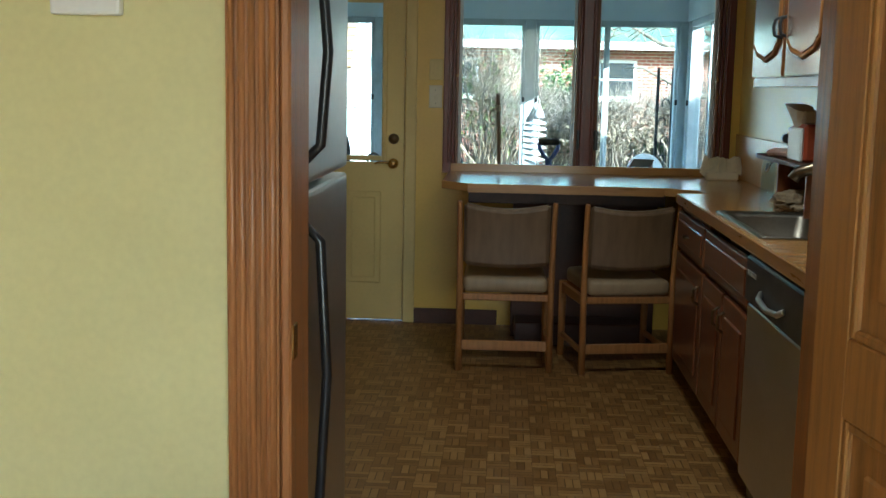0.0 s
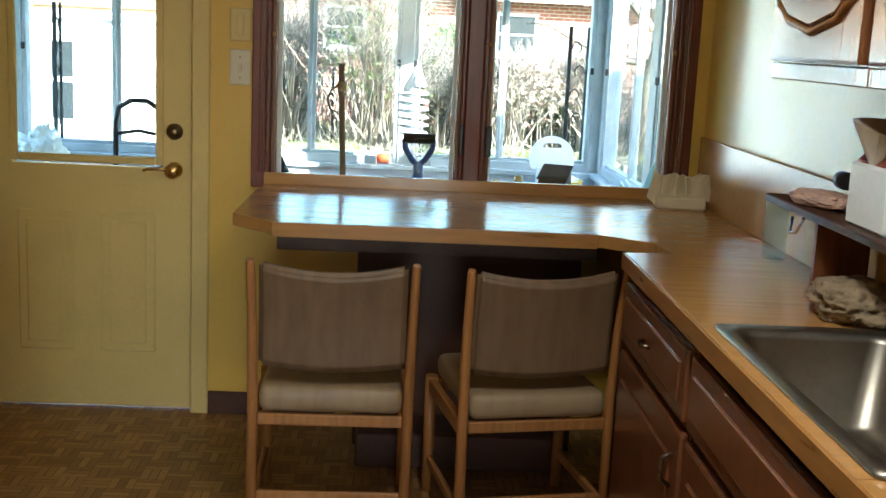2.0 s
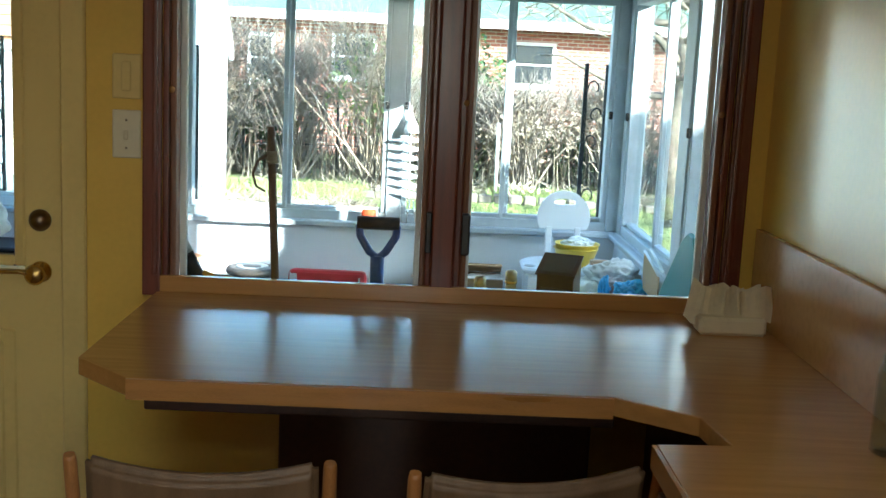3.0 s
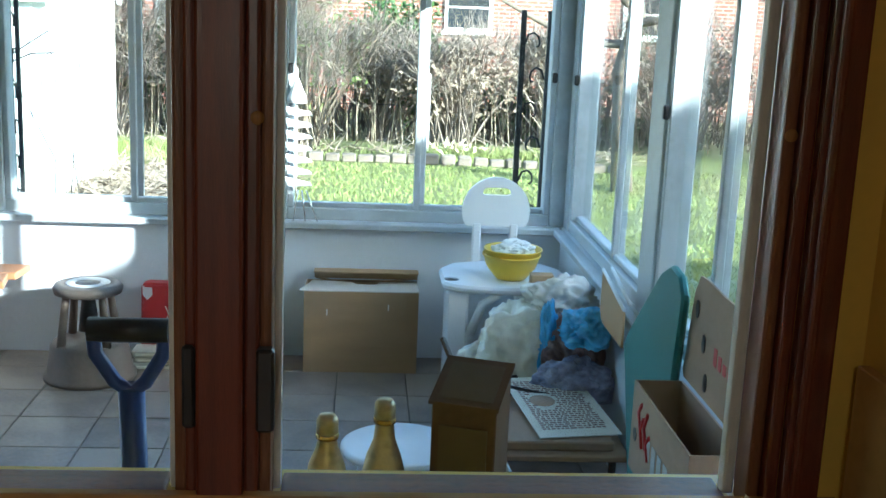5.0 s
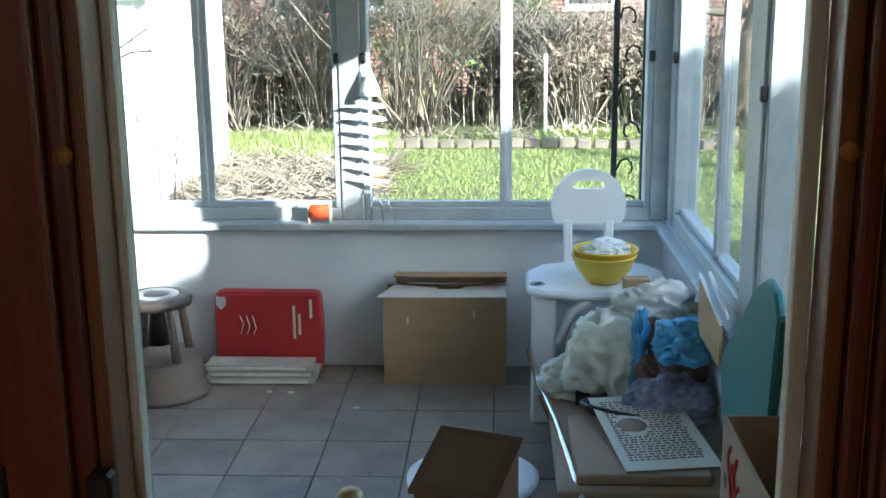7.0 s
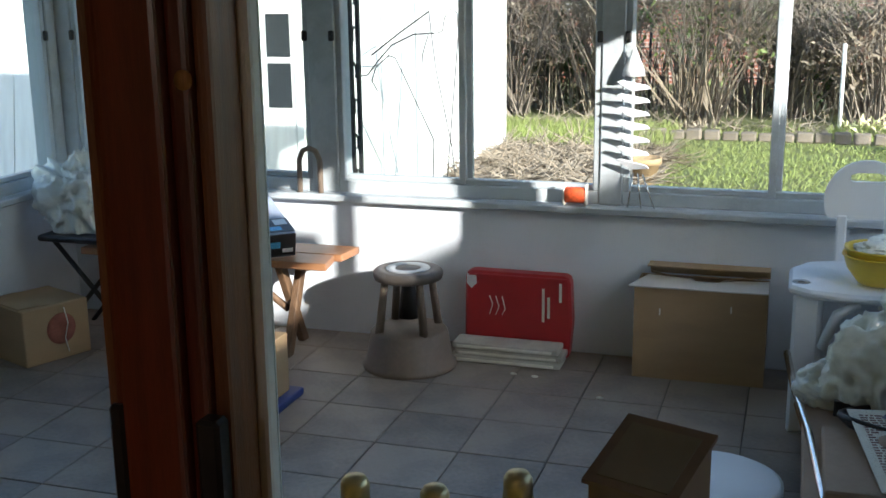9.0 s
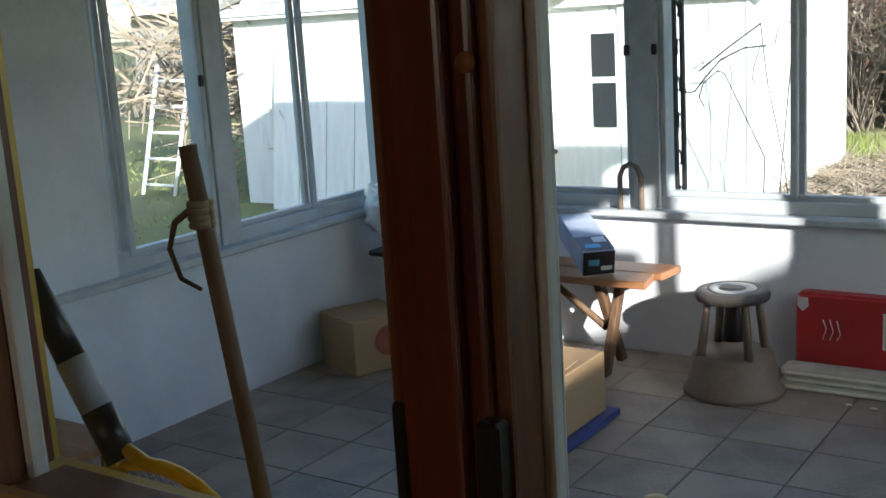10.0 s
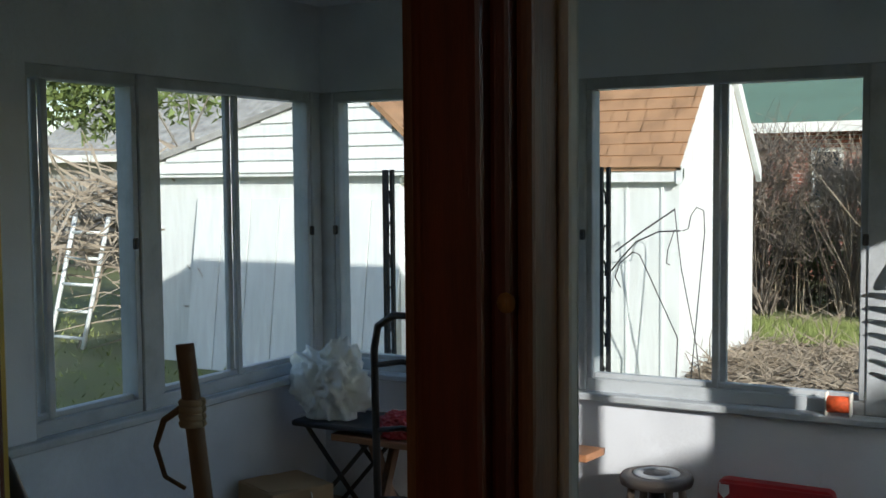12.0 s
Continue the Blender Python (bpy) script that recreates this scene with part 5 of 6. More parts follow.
part("print_shape", lathe([(0.001, 0.0042), (0.05, 0.0042), (0.05, 0.0046), (0.001, 0.0046)], 20, (-0.055, 0.03, 0)), CARDW, pp)
pp.matrix_basis = pose(0.925, 2.545, 0.158, 5, 0, 9)
solid("wooden_lid", B(0.66, 1.08, 2.24, 2.74, 0.096, 0.13, bev=0.006), CARDW, "pale board under the printed sheet", "board")
bm = prism([(1.95, FZ), (2.20, 0.42), (2.24, 0.50), (2.18, 0.57), (1.84, 0.85), (1.74, 0.895), (1.65, 0.885), (1.60, 0.83), (1.66, 0.4), (1.78, FZ)], "x", 1.082, 1.108, 0.008)
solid("teal_board", bm, TEAL, "teal green plastic panel leaning by the wall", "panel")
lc = thing("lower_carton", "brown carton on the floor under the open printed carton", "box", at=(1.03, 1.4, FZ))
part("walls", B(0.94, 1.118, 1.06, 1.56, FZ, 0.30, bev=0.004), CARD, lc)
part("tape", B(1.0, 1.05, 1.058, 1.562, 0.3, 0.302), GREYP, lc)
cb = thing("fruit_carton", "open printed cardboard carton with hand holes and a raised lid", "box", at=(1.05, 1.4, 0.304))
bm = bmesh.new()
for q in ((0.975, 0.981, 1.07, 1.64, 0.304, 0.57), (1.112, 1.118, 1.07, 1.64, 0.304, 0.57), (0.981, 1.112, 1.07, 1.076, 0.304, 0.57), (0.981, 1.112, 1.634, 1.64, 0.304, 0.57), (0.981, 1.112, 1.076, 1.634, 0.304, 0.31)):
    box(bm, *q)
part("walls", bm, CARDW, cb)
# inner face gets its shade from the darker cardboard colour
part("lining", B(0.982, 0.985, 1.078, 1.632, 0.312, 0.565), CARDSHADE, cb, "inner face with its shade put into the colour")
part("lid_flap", prism([(1.08, 0.582), (1.64, 0.582), (1.655, 0.60), (1.60, 0.85), (1.56, 0.905), (1.50, 0.91), (1.34, 0.90), (1.08, 0.90)], "x", 1.119, 1.126), CARDW, cb)
for y, z in ((1.48, 0.73), (1.44, 0.63), (1.56, 0.81)):
    part("hand_hole", prism([(y + (py - y) * 0.7, z + (pz - z) * 1.2) for py, pz in arc(y, z, 0.022, 0, 360, 12)[:-1]], "x", 1.1165, 1.1188), BLACK, cb)
part("hand_hole", prism(arc(1.59, 0.42, 0.02, 0, 360, 12)[:-1], "x", 0.9735, 0.9748), BLACK, cb)
for y, z, h in ((1.50, 0.46, 0.05), (1.46, 0.48, 0.06), (1.53, 0.50, 0.04), (1.43, 0.44, 0.04)):
    part("red_print", T([(0.974, y, z - h), (0.974, y + 0.03, z), (0.974, y, z + h * 0.8)], 0.006, 6), REDP, cb)
for k in range(4):
    part("print_bar", B(0.9735, 0.9748, 1.24 + 0.06 * k, 1.28 + 0.06 * k, 0.38 + 0.02 * (k % 2), 0.46), GREYP, cb)
    part("red_print", B(1.1175, 1.1188, 1.24 + 0.04 * k, 1.265 + 0.04 * k, 0.70, 0.72 + 0.01 * k), REDP, cb)
fp = thing("frame_panel", "brown board with a white metal edge leaning on the ledge", "board", at=(1.1, 2.6, 0.54))
part("board", prism([(2.34, 0.45), (2.72, 0.45), (2.72, 0.64), (2.34, 0.58)], "x", 1.098, 1.106), CARD, fp)
for dx in (0.0, 0.02):
    part("edge_strip", T([(1.10 + dx, 2.34, 0.59 + dx), (1.10 + dx, 2.72 - 3 * dx, 0.65 + dx)], 0.007, 6), WHITEP, fp, "white metal edge strip")
spn = thing("twine_spool", "orange twine spool standing on the window ledge", "spool", at=(-0.42, 4.085, 0.541))
part("spool_end", B(-0.475, -0.465, 4.065, 4.115, 0.541, 0.64, bev=0.003), PAPER, spn)
part("twine", T([(-0.465, 4.09, 0.588), (-0.375, 4.09, 0.59)], 0.036, 16), ORANGE, spn)
part("spool_end", B(-0.375, -0.365, 4.065, 4.115, 0.541, 0.64, bev=0.003), PAPER, spn)
wc = thing("wind_chime", "white spiral wind chime hanging on the porch post", "wind chime", at=(-0.17, 4.09, 0.6))
part("cord", T([(-0.17, 4.09, 0.68), (-0.17, 4.09, 1.30)], 0.004, 6), PAPER, wc)
for k in range(7):
    a = 35 * k
    bm = prism([(-0.075, 0), (0, 0.028), (0.075, 0), (0.06, -0.012), (-0.06, -0.012)], "z", 0, 0.008)
    bmesh.ops.transform(bm, matrix=pose(-0.165, 4.07, 0.74 + 0.058 * k, -62, 12, a * 0.1), verts=bm.verts)
    part("vane", bm, WHITEP, wc)
part("cone", lathe([(0.05, 0), (0.045, 0.03), (0.015, 0.10), (0.004, 0.13)], 14, (-0.17, 4.09, 1.13)), WHITEP, wc)
for k in range(3):
    part("wire", T([(-0.16 + 0.02 * k, 4.08, 0.70), (-0.18 + 0.06 * k, 4.07, 0.545)], 0.004, 6), CHROME, wc)

# bits seen through the door glass
solid("door_side_bag", lump((-1.76, 0.60, 0.598), (0.14, 0.12, 0.16), 51, 0.45, 2), BAGB, "blue and white plastic bag piled by the back door", "bag")
solid("door_side_red_bag", lump((-1.60, 0.52, 0.598), (0.08, 0.1, 0.12), 52, 0.45, 2), REDP, "red plastic bag piled by the back door", "bag")
ds = thing("door_side_table", "plain table beside the back door", "table", at=(-1.72, 0.62, FZ))
part("top", B(-1.95, -1.5, 0.42, 0.82, 0.575, 0.6, bev=0.004), BENCHW, ds)
for x in (-1.92, -1.53):
    for y in (0.45, 0.79):
        part("leg", B(x - 0.02, x + 0.02, y - 0.02, y + 0.02, FZ, 0.575), BENCHW, ds)
# ---- outdoors ----
GZ = -0.35


def strips(name, tris, material, label, category):
    """Many loose triangles as one sheet of stuff."""
    me = bpy.data.meshes.new(name)
    v = np.asarray(tris, dtype=float).reshape(-1, 3)
    me.from_pydata([tuple(p) for p in v], [], [(3 * i, 3 * i + 1, 3 * i + 2) for i in range(len(v) // 3)])
    me.materials.append(material)
    return tagged(new(name, me), label, category, kind="stuff")


gb = bmesh.new()
for x0, x1, y0, y1 in ((-400, -3.3, -400, 800), (1.32, 400, -400, 800), (-3.3, 1.32, 4.28, 800), (-3.3, 1.32, -400, -9.3)):
    vs = [gb.verts.new(p) for p in ((x0, y0, GZ), (x1, y0, GZ), (x1, y1, GZ), (x0, y1, GZ))]
    gb.faces.new(vs)
solid("ground", gb, GRASS, "early spring lawn with bare patches", "ground", kind="structure")
R = np.random.RandomState(3)


def blades(n, x0, x1, y0, y1, h, w, lean=0.5):
    x, y = R.uniform(x0, x1, n), R.uniform(y0, y1, n)
    a, hh = R.uniform(0, 6.28, n), h * R.uniform(0.4, 1.2, n)
    p = np.stack([x, y, np.full(n, GZ)], 1)
    side = np.stack([np.cos(a), np.sin(a), np.zeros(n)], 1) * w
    tip = p + np.stack([R.uniform(-1, 1, n) * hh * lean, R.uniform(-1, 1, n) * hh * lean, hh], 1)
    return np.stack([p - side, p + side, tip], 1)


strips("grass", np.concatenate([blades(42000, -0.75, 6, 4.6, 12.6, 0.05, 0.006, 0.9), blades(9000, -3.6, -0.9, 11.4, 13.6, 0.16, 0.008, 0.5), blades(2500, -14, -6, 5, 13, 0.07, 0.012, 0.9)]),
       BLADE, "short bright green lawn grass", "grass")
strips("spring_shoots", np.concatenate([blades(1800, 0.9, 3.0, 12.95, 13.7, 0.17, 0.010, 0.8), blades(300, -0.6, 0.8, 13.0, 13.8, 0.12, 0.01, 0.5)]), BLADE, "clump of green bulb shoots in the flower bed", "plants")


def sticks(n, centre, spread, length, r, up, seed, wander=0.25):
    """Thin three-sided rods that fan out from a base or lie about."""
    q = np.random.RandomState(seed)
    out = []
    for _ in range(n):
        p = np.array(centre, float) + np.array([q.uniform(-1, 1) * spread[0], q.uniform(-1, 1) * spread[1], q.uniform(0, 1) * spread[2]])
        d = np.array([q.normal() * (1 - up), q.normal() * (1 - up), up + 0.15 * q.normal()])
        d /= np.linalg.norm(d)
        segs, ln = 3, length * q.uniform(0.5, 1.15)
        for s in range(segs):
            e = p + d * ln / segs
            k0, k1 = r * (1 - s / segs * 0.7), r * (1 - (s + 1) / segs * 0.7)
            u = np.cross(d, [0.3, 0.5, 0.81])
            u /= np.linalg.norm(u) + 1e-9
            w = np.cross(d, u)
            ring0, ring1 = [p + (u * math.cos(t) + w * math.sin(t)) * k0 for t in (0, 2.1, 4.2)], [e + (u * math.cos(t) + w * math.sin(t)) * k1 for t in (0, 2.1, 4.2)]
            for i in range(3):
                j = (i + 1) % 3
                out += [[ring0[i], ring0[j], ring1[j]], [ring0[i], ring1[j], ring1[i]]]
            p = e
            d = d + q.normal(size=3) * wander
            d /= np.linalg.norm(d)
    return np.array(out)


def fan(n, base, h, r, w, seed):
    """Stems from one base, each with side twigs, wide at the top."""
    q = np.random.RandomState(seed)
    out = [sticks(n, (base[0], base[1], GZ), (w * 0.22, w * 0.15, 0), h, r, 0.78, seed, 0.12)]
    for k in range(14):
        a, rr, z = q.uniform(0, 6.28), w * math.sqrt(q.uniform(0, 1)) * 0.75, h * q.uniform(0.3, 0.85)
        out.append(sticks(int(n * 0.9), (base[0] + rr * math.cos(a), base[1] + 0.5 * rr * math.sin(a), GZ + z), (0.25, 0.2, 0.3), h * 0.3, r * 0.4, 0.55, seed * 31 + k, 0.25))
    return np.concatenate(out)


def leaves(n, centre, size, leaf, seed):
    q = np.random.RandomState(seed)
    d = q.normal(size=(n, 3))
    d /= np.linalg.norm(d, axis=1)[:, None]
    p = np.array(centre) + d * np.array(size) * (q.uniform(0, 1, (n, 1)) ** 0.45) * (1 + 0.35 * np.sin(d[:, :1] * 7) * np.cos(d[:, 2:] * 6))
    a, b = q.normal(size=(n, 3)) * leaf, q.normal(size=(n, 3)) * leaf
    return np.stack([p, p + a, p + b], 1)


strips("daffodil_flowers", leaves(70, (1.35, 13.15, GZ + 0.2), (0.4, 0.15, 0.06), 0.035, 5), PETAL, "pale daffodil flowers in the bed", "flowers")
shrubs = ((-0.75, 14.0, 2.6, 1.25), (-3.4, 14.6, 2.4, 1.0), (-2.2, 15.0, 2.2, 0.9), (1.4, 14.5, 1.6, 1.2), (3.0, 14.8, 1.9, 1.1), (4.6, 14.4, 2.1, 1.2), (6.4, 13.5, 2.3, 1.2), (0.4, 15.2, 1.7, 0.9))
for k, (x, y, h, w) in enumerate(shrubs):
    s = thing("shrub", "leafless twiggy shrub at the back of the yard", "shrub", at=(x, y, GZ), group="bare shrubs")
    for nm, tr, mt in (("stems", fan(60, (0, 0), h, 0.018, w, 11 + k), TWIG if k % 2 == 0 else DTWIG), ("buds", leaves(1500, (0, 0, h * 0.6 + GZ), (w * 0.8, w * 0.5, h * 0.36), 0.035, 60 + k), TWIG if k != 0 else LEAFY)):
        tr = tr - np.array([0, 0, GZ])
        me = bpy.data.meshes.new(nm)
        v = tr.reshape(-1, 3)
        me.from_pydata([tuple(p) for p in v], [], [(3 * i, 3 * i + 1, 3 * i + 2) for i in range(len(v) // 3)])
        me.materials.append(mt)
        o = new(nm, me)
        o.parent = s
strips("hedge_thicket", np.concatenate([sticks(700, (0.5, 16.0, GZ), (9, 0.7, 0.1), 1.9, 0.016, 0.85, 5), sticks(900, (0.5, 15.6, GZ), (9, 0.6, 0.2), 1.0, 0.010, 0.5, 6)]), DTWIG, "tangled bare hedge along the back fence", "hedge")
strips("pale_canes", sticks(260, (0.5, 15.3, GZ), (6, 0.6, 0), 1.7, 0.012, 0.9, 8, 0.08), STRAW, "upright pale dry canes", "canes")
strips("evergreen_bush", np.concatenate([leaves(3500, (0.55, 15.6, 0.95), (0.75, 0.5, 1.0), 0.05, 3), leaves(2500, (-2.9, 15.8, 0.5), (1.1, 0.5, 0.8), 0.05, 4), leaves(3000, (2.6, 15.9, 0.2), (2.2, 0.5, 0.55), 0.05, 9)]), LEAF, "dark evergreen bushes among the bare shrubs", "bush")
strips("garden_debris", np.concatenate([sticks(2200, (-1.8, 10.2, GZ), (1.0, 1.3, 0.10), 0.5, 0.010, 0.06, 12), sticks(500, (0.5, 13.6, GZ), (3.4, 0.5, 0.06), 0.5, 0.008, 0.2, 13)]), TWIG, "heap of dry cut stalks on the vegetable bed", "debris")
strips("brush_pile", np.concatenate([sticks(170, (-9.4, 9.6, 0.5), (1.5, 0.6, 1.0), 2.1, 0.03, 0.12, 22, 0.6), sticks(240, (-8.3, 9.0, 0.0), (0.9, 0.5, 1.5), 1.4, 0.018, 0.2, 23, 0.6)]), TWIG, "pile of cut vine branches beside the shed", "branches")
solid("vegetable_bed", prism([(-3.0, 8.6), (-0.85, 8.7), (-0.7, 10.5), (-1.0, 11.5), (-2.6, 11.6)], "z", GZ + 0.004, GZ + 0.03), BARK, "bare brown soil of the vegetable bed", "soil", kind="structure")
# edging stones of the flower bed
ed = thing("bed_edging", "row of weathered stones edging the flower bed", "edging", at=(0, 12.7, GZ), kind="structure")
stone = None
for k in range(24):
    x = -1.5 + k * 0.21
    y = 12.78 - 0.04 * max(x - 0.3, 0) ** 2
    if stone is None:
        bm = B(-0.095, 0.095, -0.06, 0.06, 0, 0.12, bev=0.018)
        me = bpy.data.meshes.new("stone")
        bm.to_mesh(me), bm.free()
        me.materials.append(EDGING)
        stone = me
    o = new("stone", stone)
    o.parent = ed
    o.matrix_basis = pose(x, y - 12.7, 0, R.uniform(-4, 4), R.uniform(-4, 4), R.uniform(-9, 9)) @ Matrix.Diagonal((R.uniform(0.9, 1.05), 1, R.uniform(0.8, 1.15), 1))
solid("flower_pot", lathe([(0.11, 0), (0.16, 0.2), (0.18, 0.2), (0.18, 0.26), (0.16, 0.26), (0.13, 0.1), (0.001, 0.1)], 20, (-0.85, 9.6, GZ)), CARD, "terracotta flower pot on the lawn", "pot")

fe = thing("wire_fence", "thin wire fence along the back of the yard", "fence", at=(0, 15.0, GZ))
for k in range(11):
    part("post", T([(-6 + 1.5 * k, 15, GZ), (-6 + 1.5 * k, 15, 1.0)], 0.02, 6), BLACKM, fe)
for z in (0.2, 0.6, 0.98):
    part("wire", T([(-6, 15, z), (9, 15, z)], 0.008, 5), BLACKM, fe)
solid("garden_stake", T([(1.0, 13.6, GZ), (1.0, 13.6, 0.75)], 0.025, 6), SHEDW, "pale wooden stake in the flower bed", "stake")

tr = thing("tree", "bare tree with a crooked trunk and spreading limbs", "tree", at=(3.1, 11.0, GZ))
part("trunk", T([(3.1, 11, GZ), (3.05, 11, 0.4), (3.0, 11, 1.0), (3.15, 11.05, 1.6), (3.0, 11.1, 2.4), (3.1, 11.1, 3.4)], 0.13, 10, 0.07), BARK, tr)
q = random.Random(8)
for k in range(9):
    z = 1.3 + 0.22 * k
    p = Vector((3.05, 11.05, z))
    dirx = -1 if k % 2 == 0 else 1
    pts = [p]
    for j in range(5):
        p = p + Vector((dirx * q.uniform(0.2, 0.5), q.uniform(-0.3, 0.15), q.uniform(-0.05, 0.38)))
        pts.append(p)
    part("limb", T(pts, 0.055, 7, 0.012), BARK, tr)
tw = sticks(520, (2.4, 11, 2.0), (1.7, 0.5, 1.6), 0.9, 0.010, 0.35, 44)
me = bpy.data.meshes.new("twigs")
me.from_pydata([tuple(p - np.array([3.1, 11.0, GZ])) for p in tw.reshape(-1, 3)], [], [(3 * i, 3 * i + 1, 3 * i + 2) for i in range(len(tw))])
me.materials.append(TWIG)
o = new("twigs", me)
o.parent = tr

# neighbouring brick house behind the yard
ho = thing("brick_house", "low red brick house with a green roof", "house", at=(0, 20, GZ))
part("wall", B(-9, 12, 20, 20.3, GZ, 2.38), BRICK, ho)
part("roof", prism([(19.4, 2.42), (19.4, 2.5), (24, 4.9), (28, 2.5), (28, 2.42)], "x", -9.6, 12.6), GREENR, ho)
part("fascia", B(-9.6, 12.6, 19.36, 19.42, 2.32, 2.5), OFFW, ho)
part("body", B(-9, 12, 20.3, 27.5, GZ, 2.4), BRICK, ho)
for x0, x1, z0, z1 in ((-3.75, -3.2, 1.05, 2.05), (-2.05, -1.15, 1.2, 2.1), (1.6, 2.5, 1.2, 2.1), (5.0, 5.9, 1.2, 2.1), (-6.5, -5.6, 1.05, 2.05)):
    w = part("window", B(x0, x1, 19.95, 20.0, z0, z1), OFFW, ho, "white framed window")
    part("glass", B(x0 + 0.07, x1 - 0.07, 19.935, 19.95, z0 + 0.07, (z0 + z1) / 2 - 0.02), DPANE, w)
    part("glass", B(x0 + 0.07, x1 - 0.07, 19.935, 19.95, (z0 + z1) / 2 + 0.02, z1 - 0.07), DPANE, w)
    part("sill", B(x0 - 0.06, x1 + 0.06, 19.9, 20.0, z0 - 0.06, z0), OFFW, w)

# white shed: main part with a brown roof, and a wing with a sided gable
sd = thing("shed", "white wooden garden shed with a brown shingle roof", "shed", at=(-3.8, 10.2, GZ))
part("wall", B(-5.6, -2.66, 8.9, 11.5, GZ, 1.62), SHEDW, sd)
part("gable", prism([(8.9, 1.62), (11.5, 1.62), (10.2, 2.95)], "x", -5.6, -2.664), SHEDW, sd)
part("fascia", B(-5.6, -2.6, 8.80, 8.84, 1.52, 1.64), SHEDW, sd)
part("soffit", B(-5.6, -2.6, 8.84, 8.9, 1.54, 1.56), SHEDW, sd)
part("rake", prism([(8.78, 1.50), (10.2, 2.93), (11.62, 1.50), (11.62, 1.66), (10.2, 3.09), (8.78, 1.66)], "x", -2.655, -2.60), SHEDW, sd)
part("roof_deck", prism([(8.78, 1.62), (10.2, 3.04), (11.62, 1.62), (11.62, 1.65), (10.2, 3.07), (8.78, 1.65)], "x", -5.6, -2.61), SHINGLE, sd)
for k in range(9):
    x = -5.5 + k * 0.335
    part("batten", B(x - 0.012, x + 0.012, 8.888, 8.899, GZ, 1.54), SHEDW, sd)
for k in range(5):
    y = 9.3 + k * 0.45
    part("batten", B(-2.659, -2.648, y - 0.01, y + 0.01, GZ, 1.6 + (0.9 if k in (1, 2, 3) else 0.25)), SHEDW, sd)
dr = part("door", B(-4.85, -4.05, 8.87, 8.9, GZ + 0.02, 1.42), SHEDW, sd, "white shed door with two dark panes")
for z0, z1 in ((0.38, 0.80), (0.86, 1.26)):
    part("pane", B(-4.32, -4.08, 8.86, 8.87, z0, z1), DPANE, dr)
part("knob", lathe([(0.03, 0), (0.04, 0.03), (0.001, 0.05)], 10, (-4.76, 8.85, 0.12)), BLACKM, dr)
part("door_trim", B(-4.93, -4.86, 8.86, 8.9, GZ, 1.5), SHEDW, sd)
part("door_trim", B(-4.04, -3.97, 8.86, 8.9, GZ, 1.5), SHEDW, sd)
rs = random.Random(6)
bm = bmesh.new()
sl = Vector((0, 1.42, 1.42)).normalized()
nr = Vector((0, -1, 1)).normalized()
for r in range(13):
    x = -5.6 - rs.uniform(0, 0.2)
    while x < -2.62:
        w = rs.uniform(0.16, 0.34)
        a, b = max(x, -5.6), min(x + w - 0.006, -2.61)
        if b > a:
            lift = 0.012 + rs.uniform(0, 0.01)
            p = Vector((0, 8.76, 1.645)) + sl * (r * 0.155)
            t = p + sl * 0.17
            vs = [bm.verts.new((xx, base.y + nr.y * h, base.z + nr.z * h)) for base, h in ((p, lift), (t, 0.004), (p, 0.0)) for xx in (a, b)]
            bm.faces.new((vs[0], vs[1], vs[3], vs[2]))
            bm.faces.new((vs[4], vs[5], vs[1], vs[0]))
        x += w
sh_ = part("shingles", bm, SHINGLE, sd)
tagged(sh_, kind="stuff")
wg = thing("shed_wing", "white outbuilding with a lap-sided gable and leaning panels", "shed", at=(-6.8, 9.0, GZ))
part("wall", B(-8.1, -5.05, 8.0, 10.0, GZ, 1.62), SHEDW, wg)
part("gable", prism([(-8.35, 1.62), (-4.6, 1.62), (-5.45, 2.42)], "y", 7.86, 10.0), SHEDW, wg)
part("soffit", B(-8.35, -4.6, 7.86, 8.0, 1.60, 1.62), SHEDW, wg)
for k in range(6):
    z = 1.64 + k * 0.12
    f = (z - 1.62) / 0.8
    part("siding_board", prism([(7.835, z), (7.858, z + 0.125), (7.862, z + 0.125), (7.862, z)], "x", -8.3 + f * 2.8, -4.65 - f * 0.8), SHEDW, wg)
part("roof", prism([(-8.5, 1.60), (-5.45, 2.46), (-5.45, 2.52), (-8.52, 1.66)], "y", 7.8, 10.3), GSHINGLE, wg)
part("roof", prism([(-5.45, 2.46), (-4.5, 1.60), (-4.48, 1.66), (-5.45, 2.52)], "y", 7.8, 10.3), SHINGLE, wg)
for k in range(7):
    x = -7.5 + k * 0.36
    bm = prism([(7.72, GZ), (7.75, GZ), (7.99, 1.38), (7.96, 1.38)], "x", x, x + 0.35, 0.003)
    part("leaning_panel", bm, SHEDW, wg)
ld = thing("ladder", "white aluminium ladder leaning by the brush pile", "ladder", at=(-9.7, 8.2, GZ))
for x in (-9.95, -9.4):
    part("rail", T([(x, 8.1, GZ), (x + 0.05, 8.5, 1.15)], 0.028, 6), SHEDW, ld)
for k in range(5):
    z = GZ + 0.12 + 0.3 * k
    part("rung", T([(-9.93, 8.13 + 0.08 * k, z), (-9.37, 8.13 + 0.08 * k, z)], 0.02, 6), SHEDW, ld)
pf = thing("pipe_fence", "low white pipe fence in the side yard", "fence", at=(-10, 7.6, GZ))
for x in (-11.2, -9.9):
    part("post", T([(x, 7.6, GZ), (x, 7.6, 0.35)], 0.03, 6), SHEDW, pf)
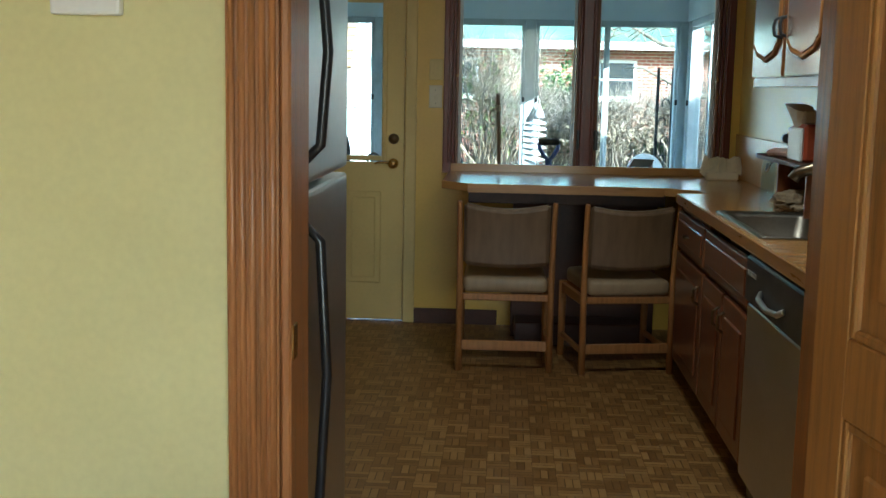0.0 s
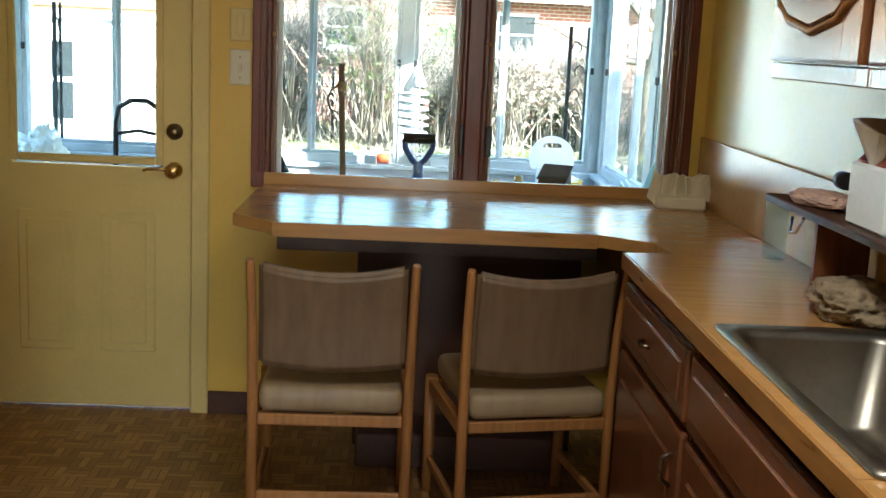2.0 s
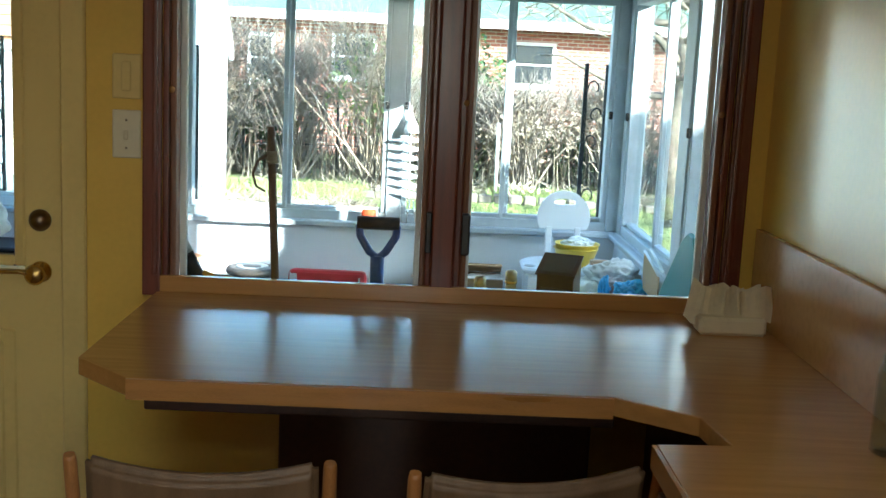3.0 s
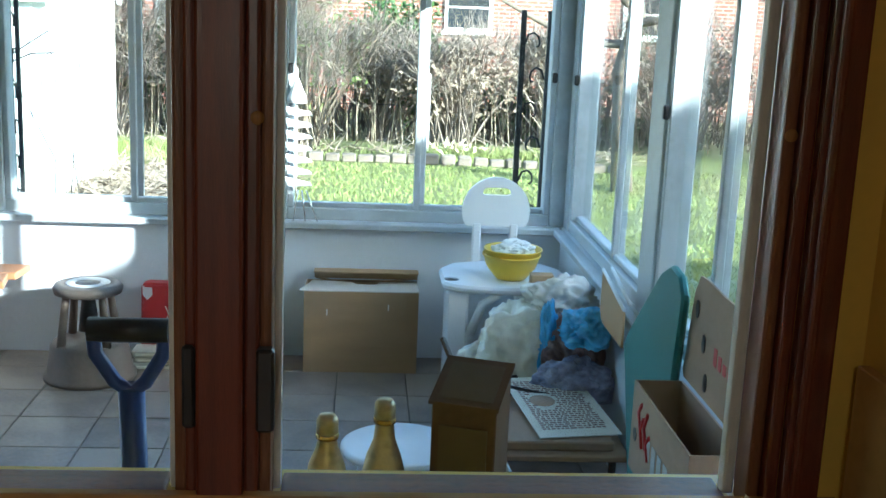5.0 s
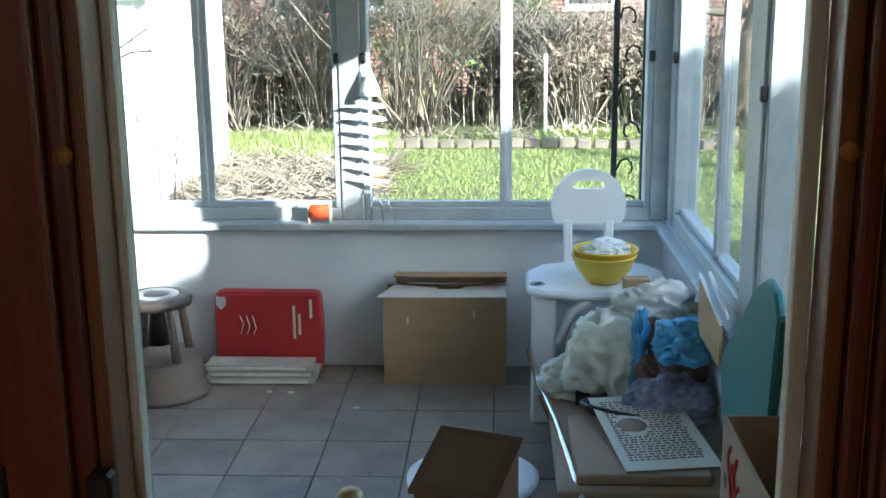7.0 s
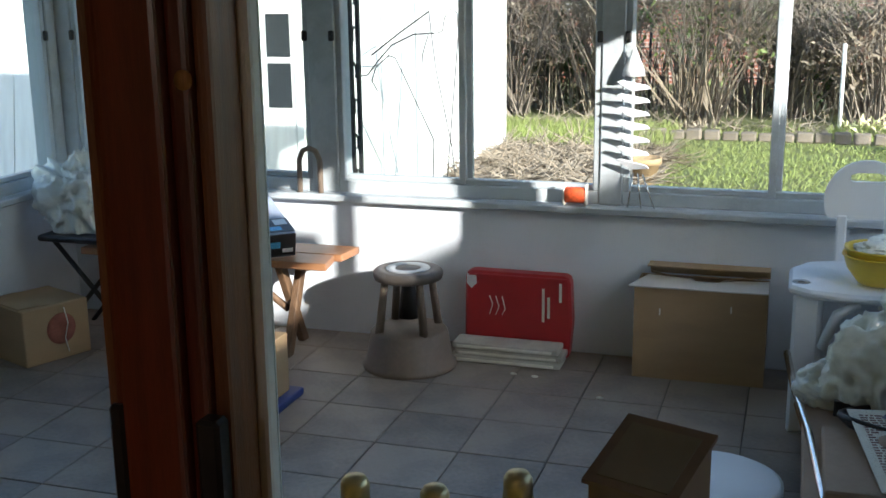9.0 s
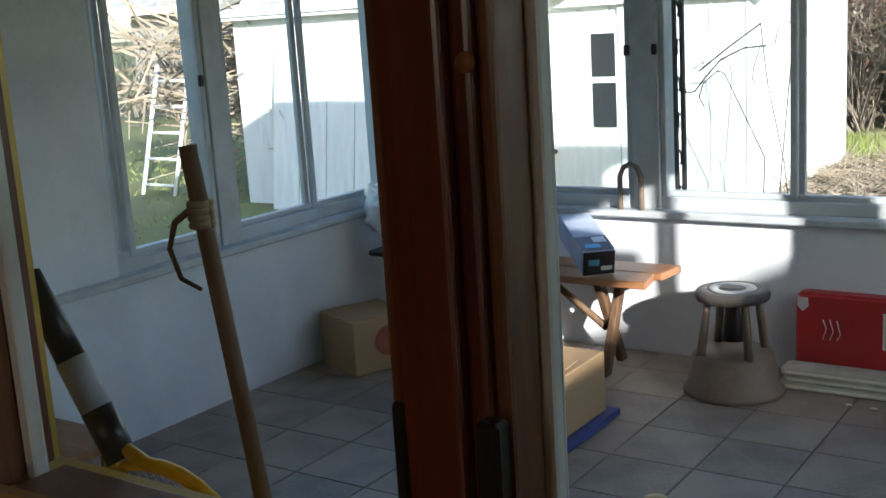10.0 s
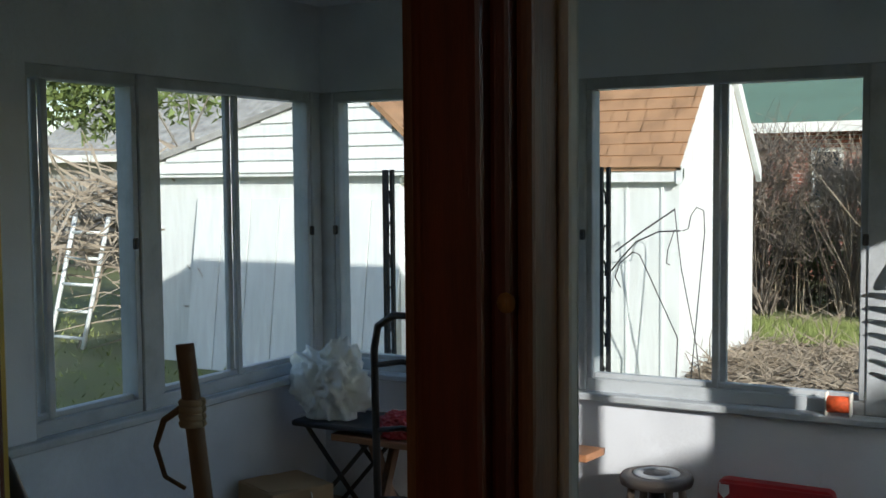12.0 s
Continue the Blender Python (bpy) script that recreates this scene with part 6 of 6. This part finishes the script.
part("rail", T([(-12, 7.6, 0.32), (-9.9, 7.6, 0.28)], 0.02, 6), SHEDW, pf)
hk = thing("plant_hooks", "black iron shepherd hooks standing by the shed", "plant hook", at=(-2.9, 8.3, GZ))
part("pole", T([(-2.5, 8.3, GZ), (-2.48, 8.3, 0.2), (-2.77, 8.3, 0.80), (-2.82, 8.3, 0.90), (-2.88, 8.3, 0.92), (-3.0, 8.3, 0.82), (-3.04, 8.3, 0.70), (-2.99, 8.3, 0.61)], 0.006, 6), BLACKM, hk)
part("arm", T([(-2.51, 8.3, 1.29), (-2.78, 8.3, 1.11), (-3.04, 8.3, 0.92)], 0.0075, 6), BLACKM, hk)
part("arm", T([(-3.17, 8.3, 0.79), (-3.15, 8.3, 0.74), (-3.08, 8.3, 0.75), (-2.99, 8.3, 0.86), (-2.85, 8.3, 1.01), (-2.65, 8.3, 1.10), (-2.46, 8.3, 1.11)], 0.0075, 6), BLACKM, hk)
part("pole", T([(-2.51, 8.3, 1.30), (-2.49, 8.3, 1.10), (-2.45, 8.3, 0.79), (-2.32, 8.3, 0.16), (-2.26, 8.3, GZ)], 0.005, 6), BLACKM, hk)
part("pole", T([(-2.44, 8.3, 1.11), (-2.39, 8.3, 1.13), (-2.37, 8.3, 1.24), (-2.32, 8.3, 1.31), (-2.26, 8.3, 1.28), (-2.25, 8.3, 1.11), (-2.32, 8.3, 0.34), (-2.38, 8.3, GZ)], 0.005, 6), BLACKM, hk)
part("hook", T([(-2.51, 8.3, 1.12), (-2.57, 8.3, 0.94), (-2.58, 8.3, 0.83), (-2.55, 8.3, 0.82)], 0.005, 6), BLACKM, hk)


def scroll_post(x, y, w=0.136):
    s = thing("iron_trellis", "black wrought-iron scroll post outside the porch window", "iron trellis", at=(x, y, GZ), group="iron scroll posts")
    part("bar", B(x - 0.014, x + 0.014, y - 0.012, y + 0.012, GZ, 1.62), BLACKM, s)
    part("bar", B(x + w - 0.01, x + w + 0.008, y - 0.012, y + 0.012, GZ, 1.62), BLACKM, s)
    for k in range(6):
        z = 0.55 + 0.18 * k
        pts = [(x + w / 2 + (0.4 - 0.058 * j) * w * math.cos(j * 0.75 + k * 3.1), y, z + (0.08 - 0.011 * j) * math.sin(j * 0.75)) for j in range(7)]
        part("scroll", T(pts, 0.006, 5), BLACKM, s)
    return s


scroll_post(0.97, 4.42)
scroll_post(-1.64, 4.42, 0.045)
scroll_post(-2.92, 4.42, 0.045)
# side yard trees and far house at the side
fh = thing("far_house", "distant grey house beyond the side yard", "house", at=(-22, 24, GZ))
part("wall", B(-26, -17, 22, 28, GZ, 2.2), GSHINGLE, fh)
part("roof", prism([(21.4, 2.2), (25, 4.4), (28.6, 2.2)], "x", -26.6, -16.4), GSHINGLE, fh)
part("fascia", B(-26.6, -16.4, 21.36, 21.42, 2.1, 2.3), OFFW, fh)
strips("conifer_branches", np.concatenate([leaves(5000, (-14.0, 12.5, 3.3), (3.0, 0.9, 1.0), 0.07, 77), sticks(60, (-14.0, 12.5, 2.6), (3, 0.5, 1.2), 1.2, 0.02, 0.1, 78)]), LEAFY, "hanging evergreen branches in the side yard", "tree")
strips("side_thicket", np.concatenate([sticks(500, (-14, 17, GZ), (6, 1, 0.2), 2.2, 0.02, 0.75, 91), sticks(600, (9, 12, GZ), (3, 3, 0.2), 1.8, 0.015, 0.75, 92)]), DTWIG, "bare thicket along the sides of the yard", "hedge")
# unseen house-shaped block, added to shade the low part of the porch
nb = thing("next_door_house", "unseen brick block added to shade the low porch", "house", at=(10, -11, GZ))
part("wall", B(8, 14, -22, -1.5, GZ, 4.35), BRICK, nb)
part("roof", prism([(7.9, 4.35), (11, 5.2), (14.1, 4.35)], "y", -22, -1.45), GREENR, nb)
solid("house_roof", prism([(-4.6, 3.9), (-9.3, 2.65), (-0.2, 2.65)], "x", -4.1, 1.42), GREENR, "plain roof over the kitchen", "roof", kind="structure")
# ---- slate tiles of the porch floor ----
TS = 0.335
tile = bpy.data.meshes.new("tile")
bm = B(-TS / 2 + 0.0025, TS / 2 - 0.0025, -TS / 2 + 0.0025, TS / 2 - 0.0025, -0.008, 0.0, bev=0.0025)
bm.to_mesh(tile), bm.free()
tile.materials.append(SLATE)
pf_ = bpy.data.objects["floor_porch"]
for i in range(-10, 4):
    for j in range(-7, 5):
        x, y = 0.06 + TS / 2 + TS * i, 2.86 + TS / 2 + TS * j
        if -3.14 - TS * 0.35 < x < 1.16 + TS * 0.35 and 0.2 < y < 4.12 + TS * 0.35:
            o = new("tile", tile)
            o.parent = pf_
            o.matrix_basis = pose(x, y, FZ + R.uniform(0, 0.0015), 0, 0, 90 * R.randint(4))
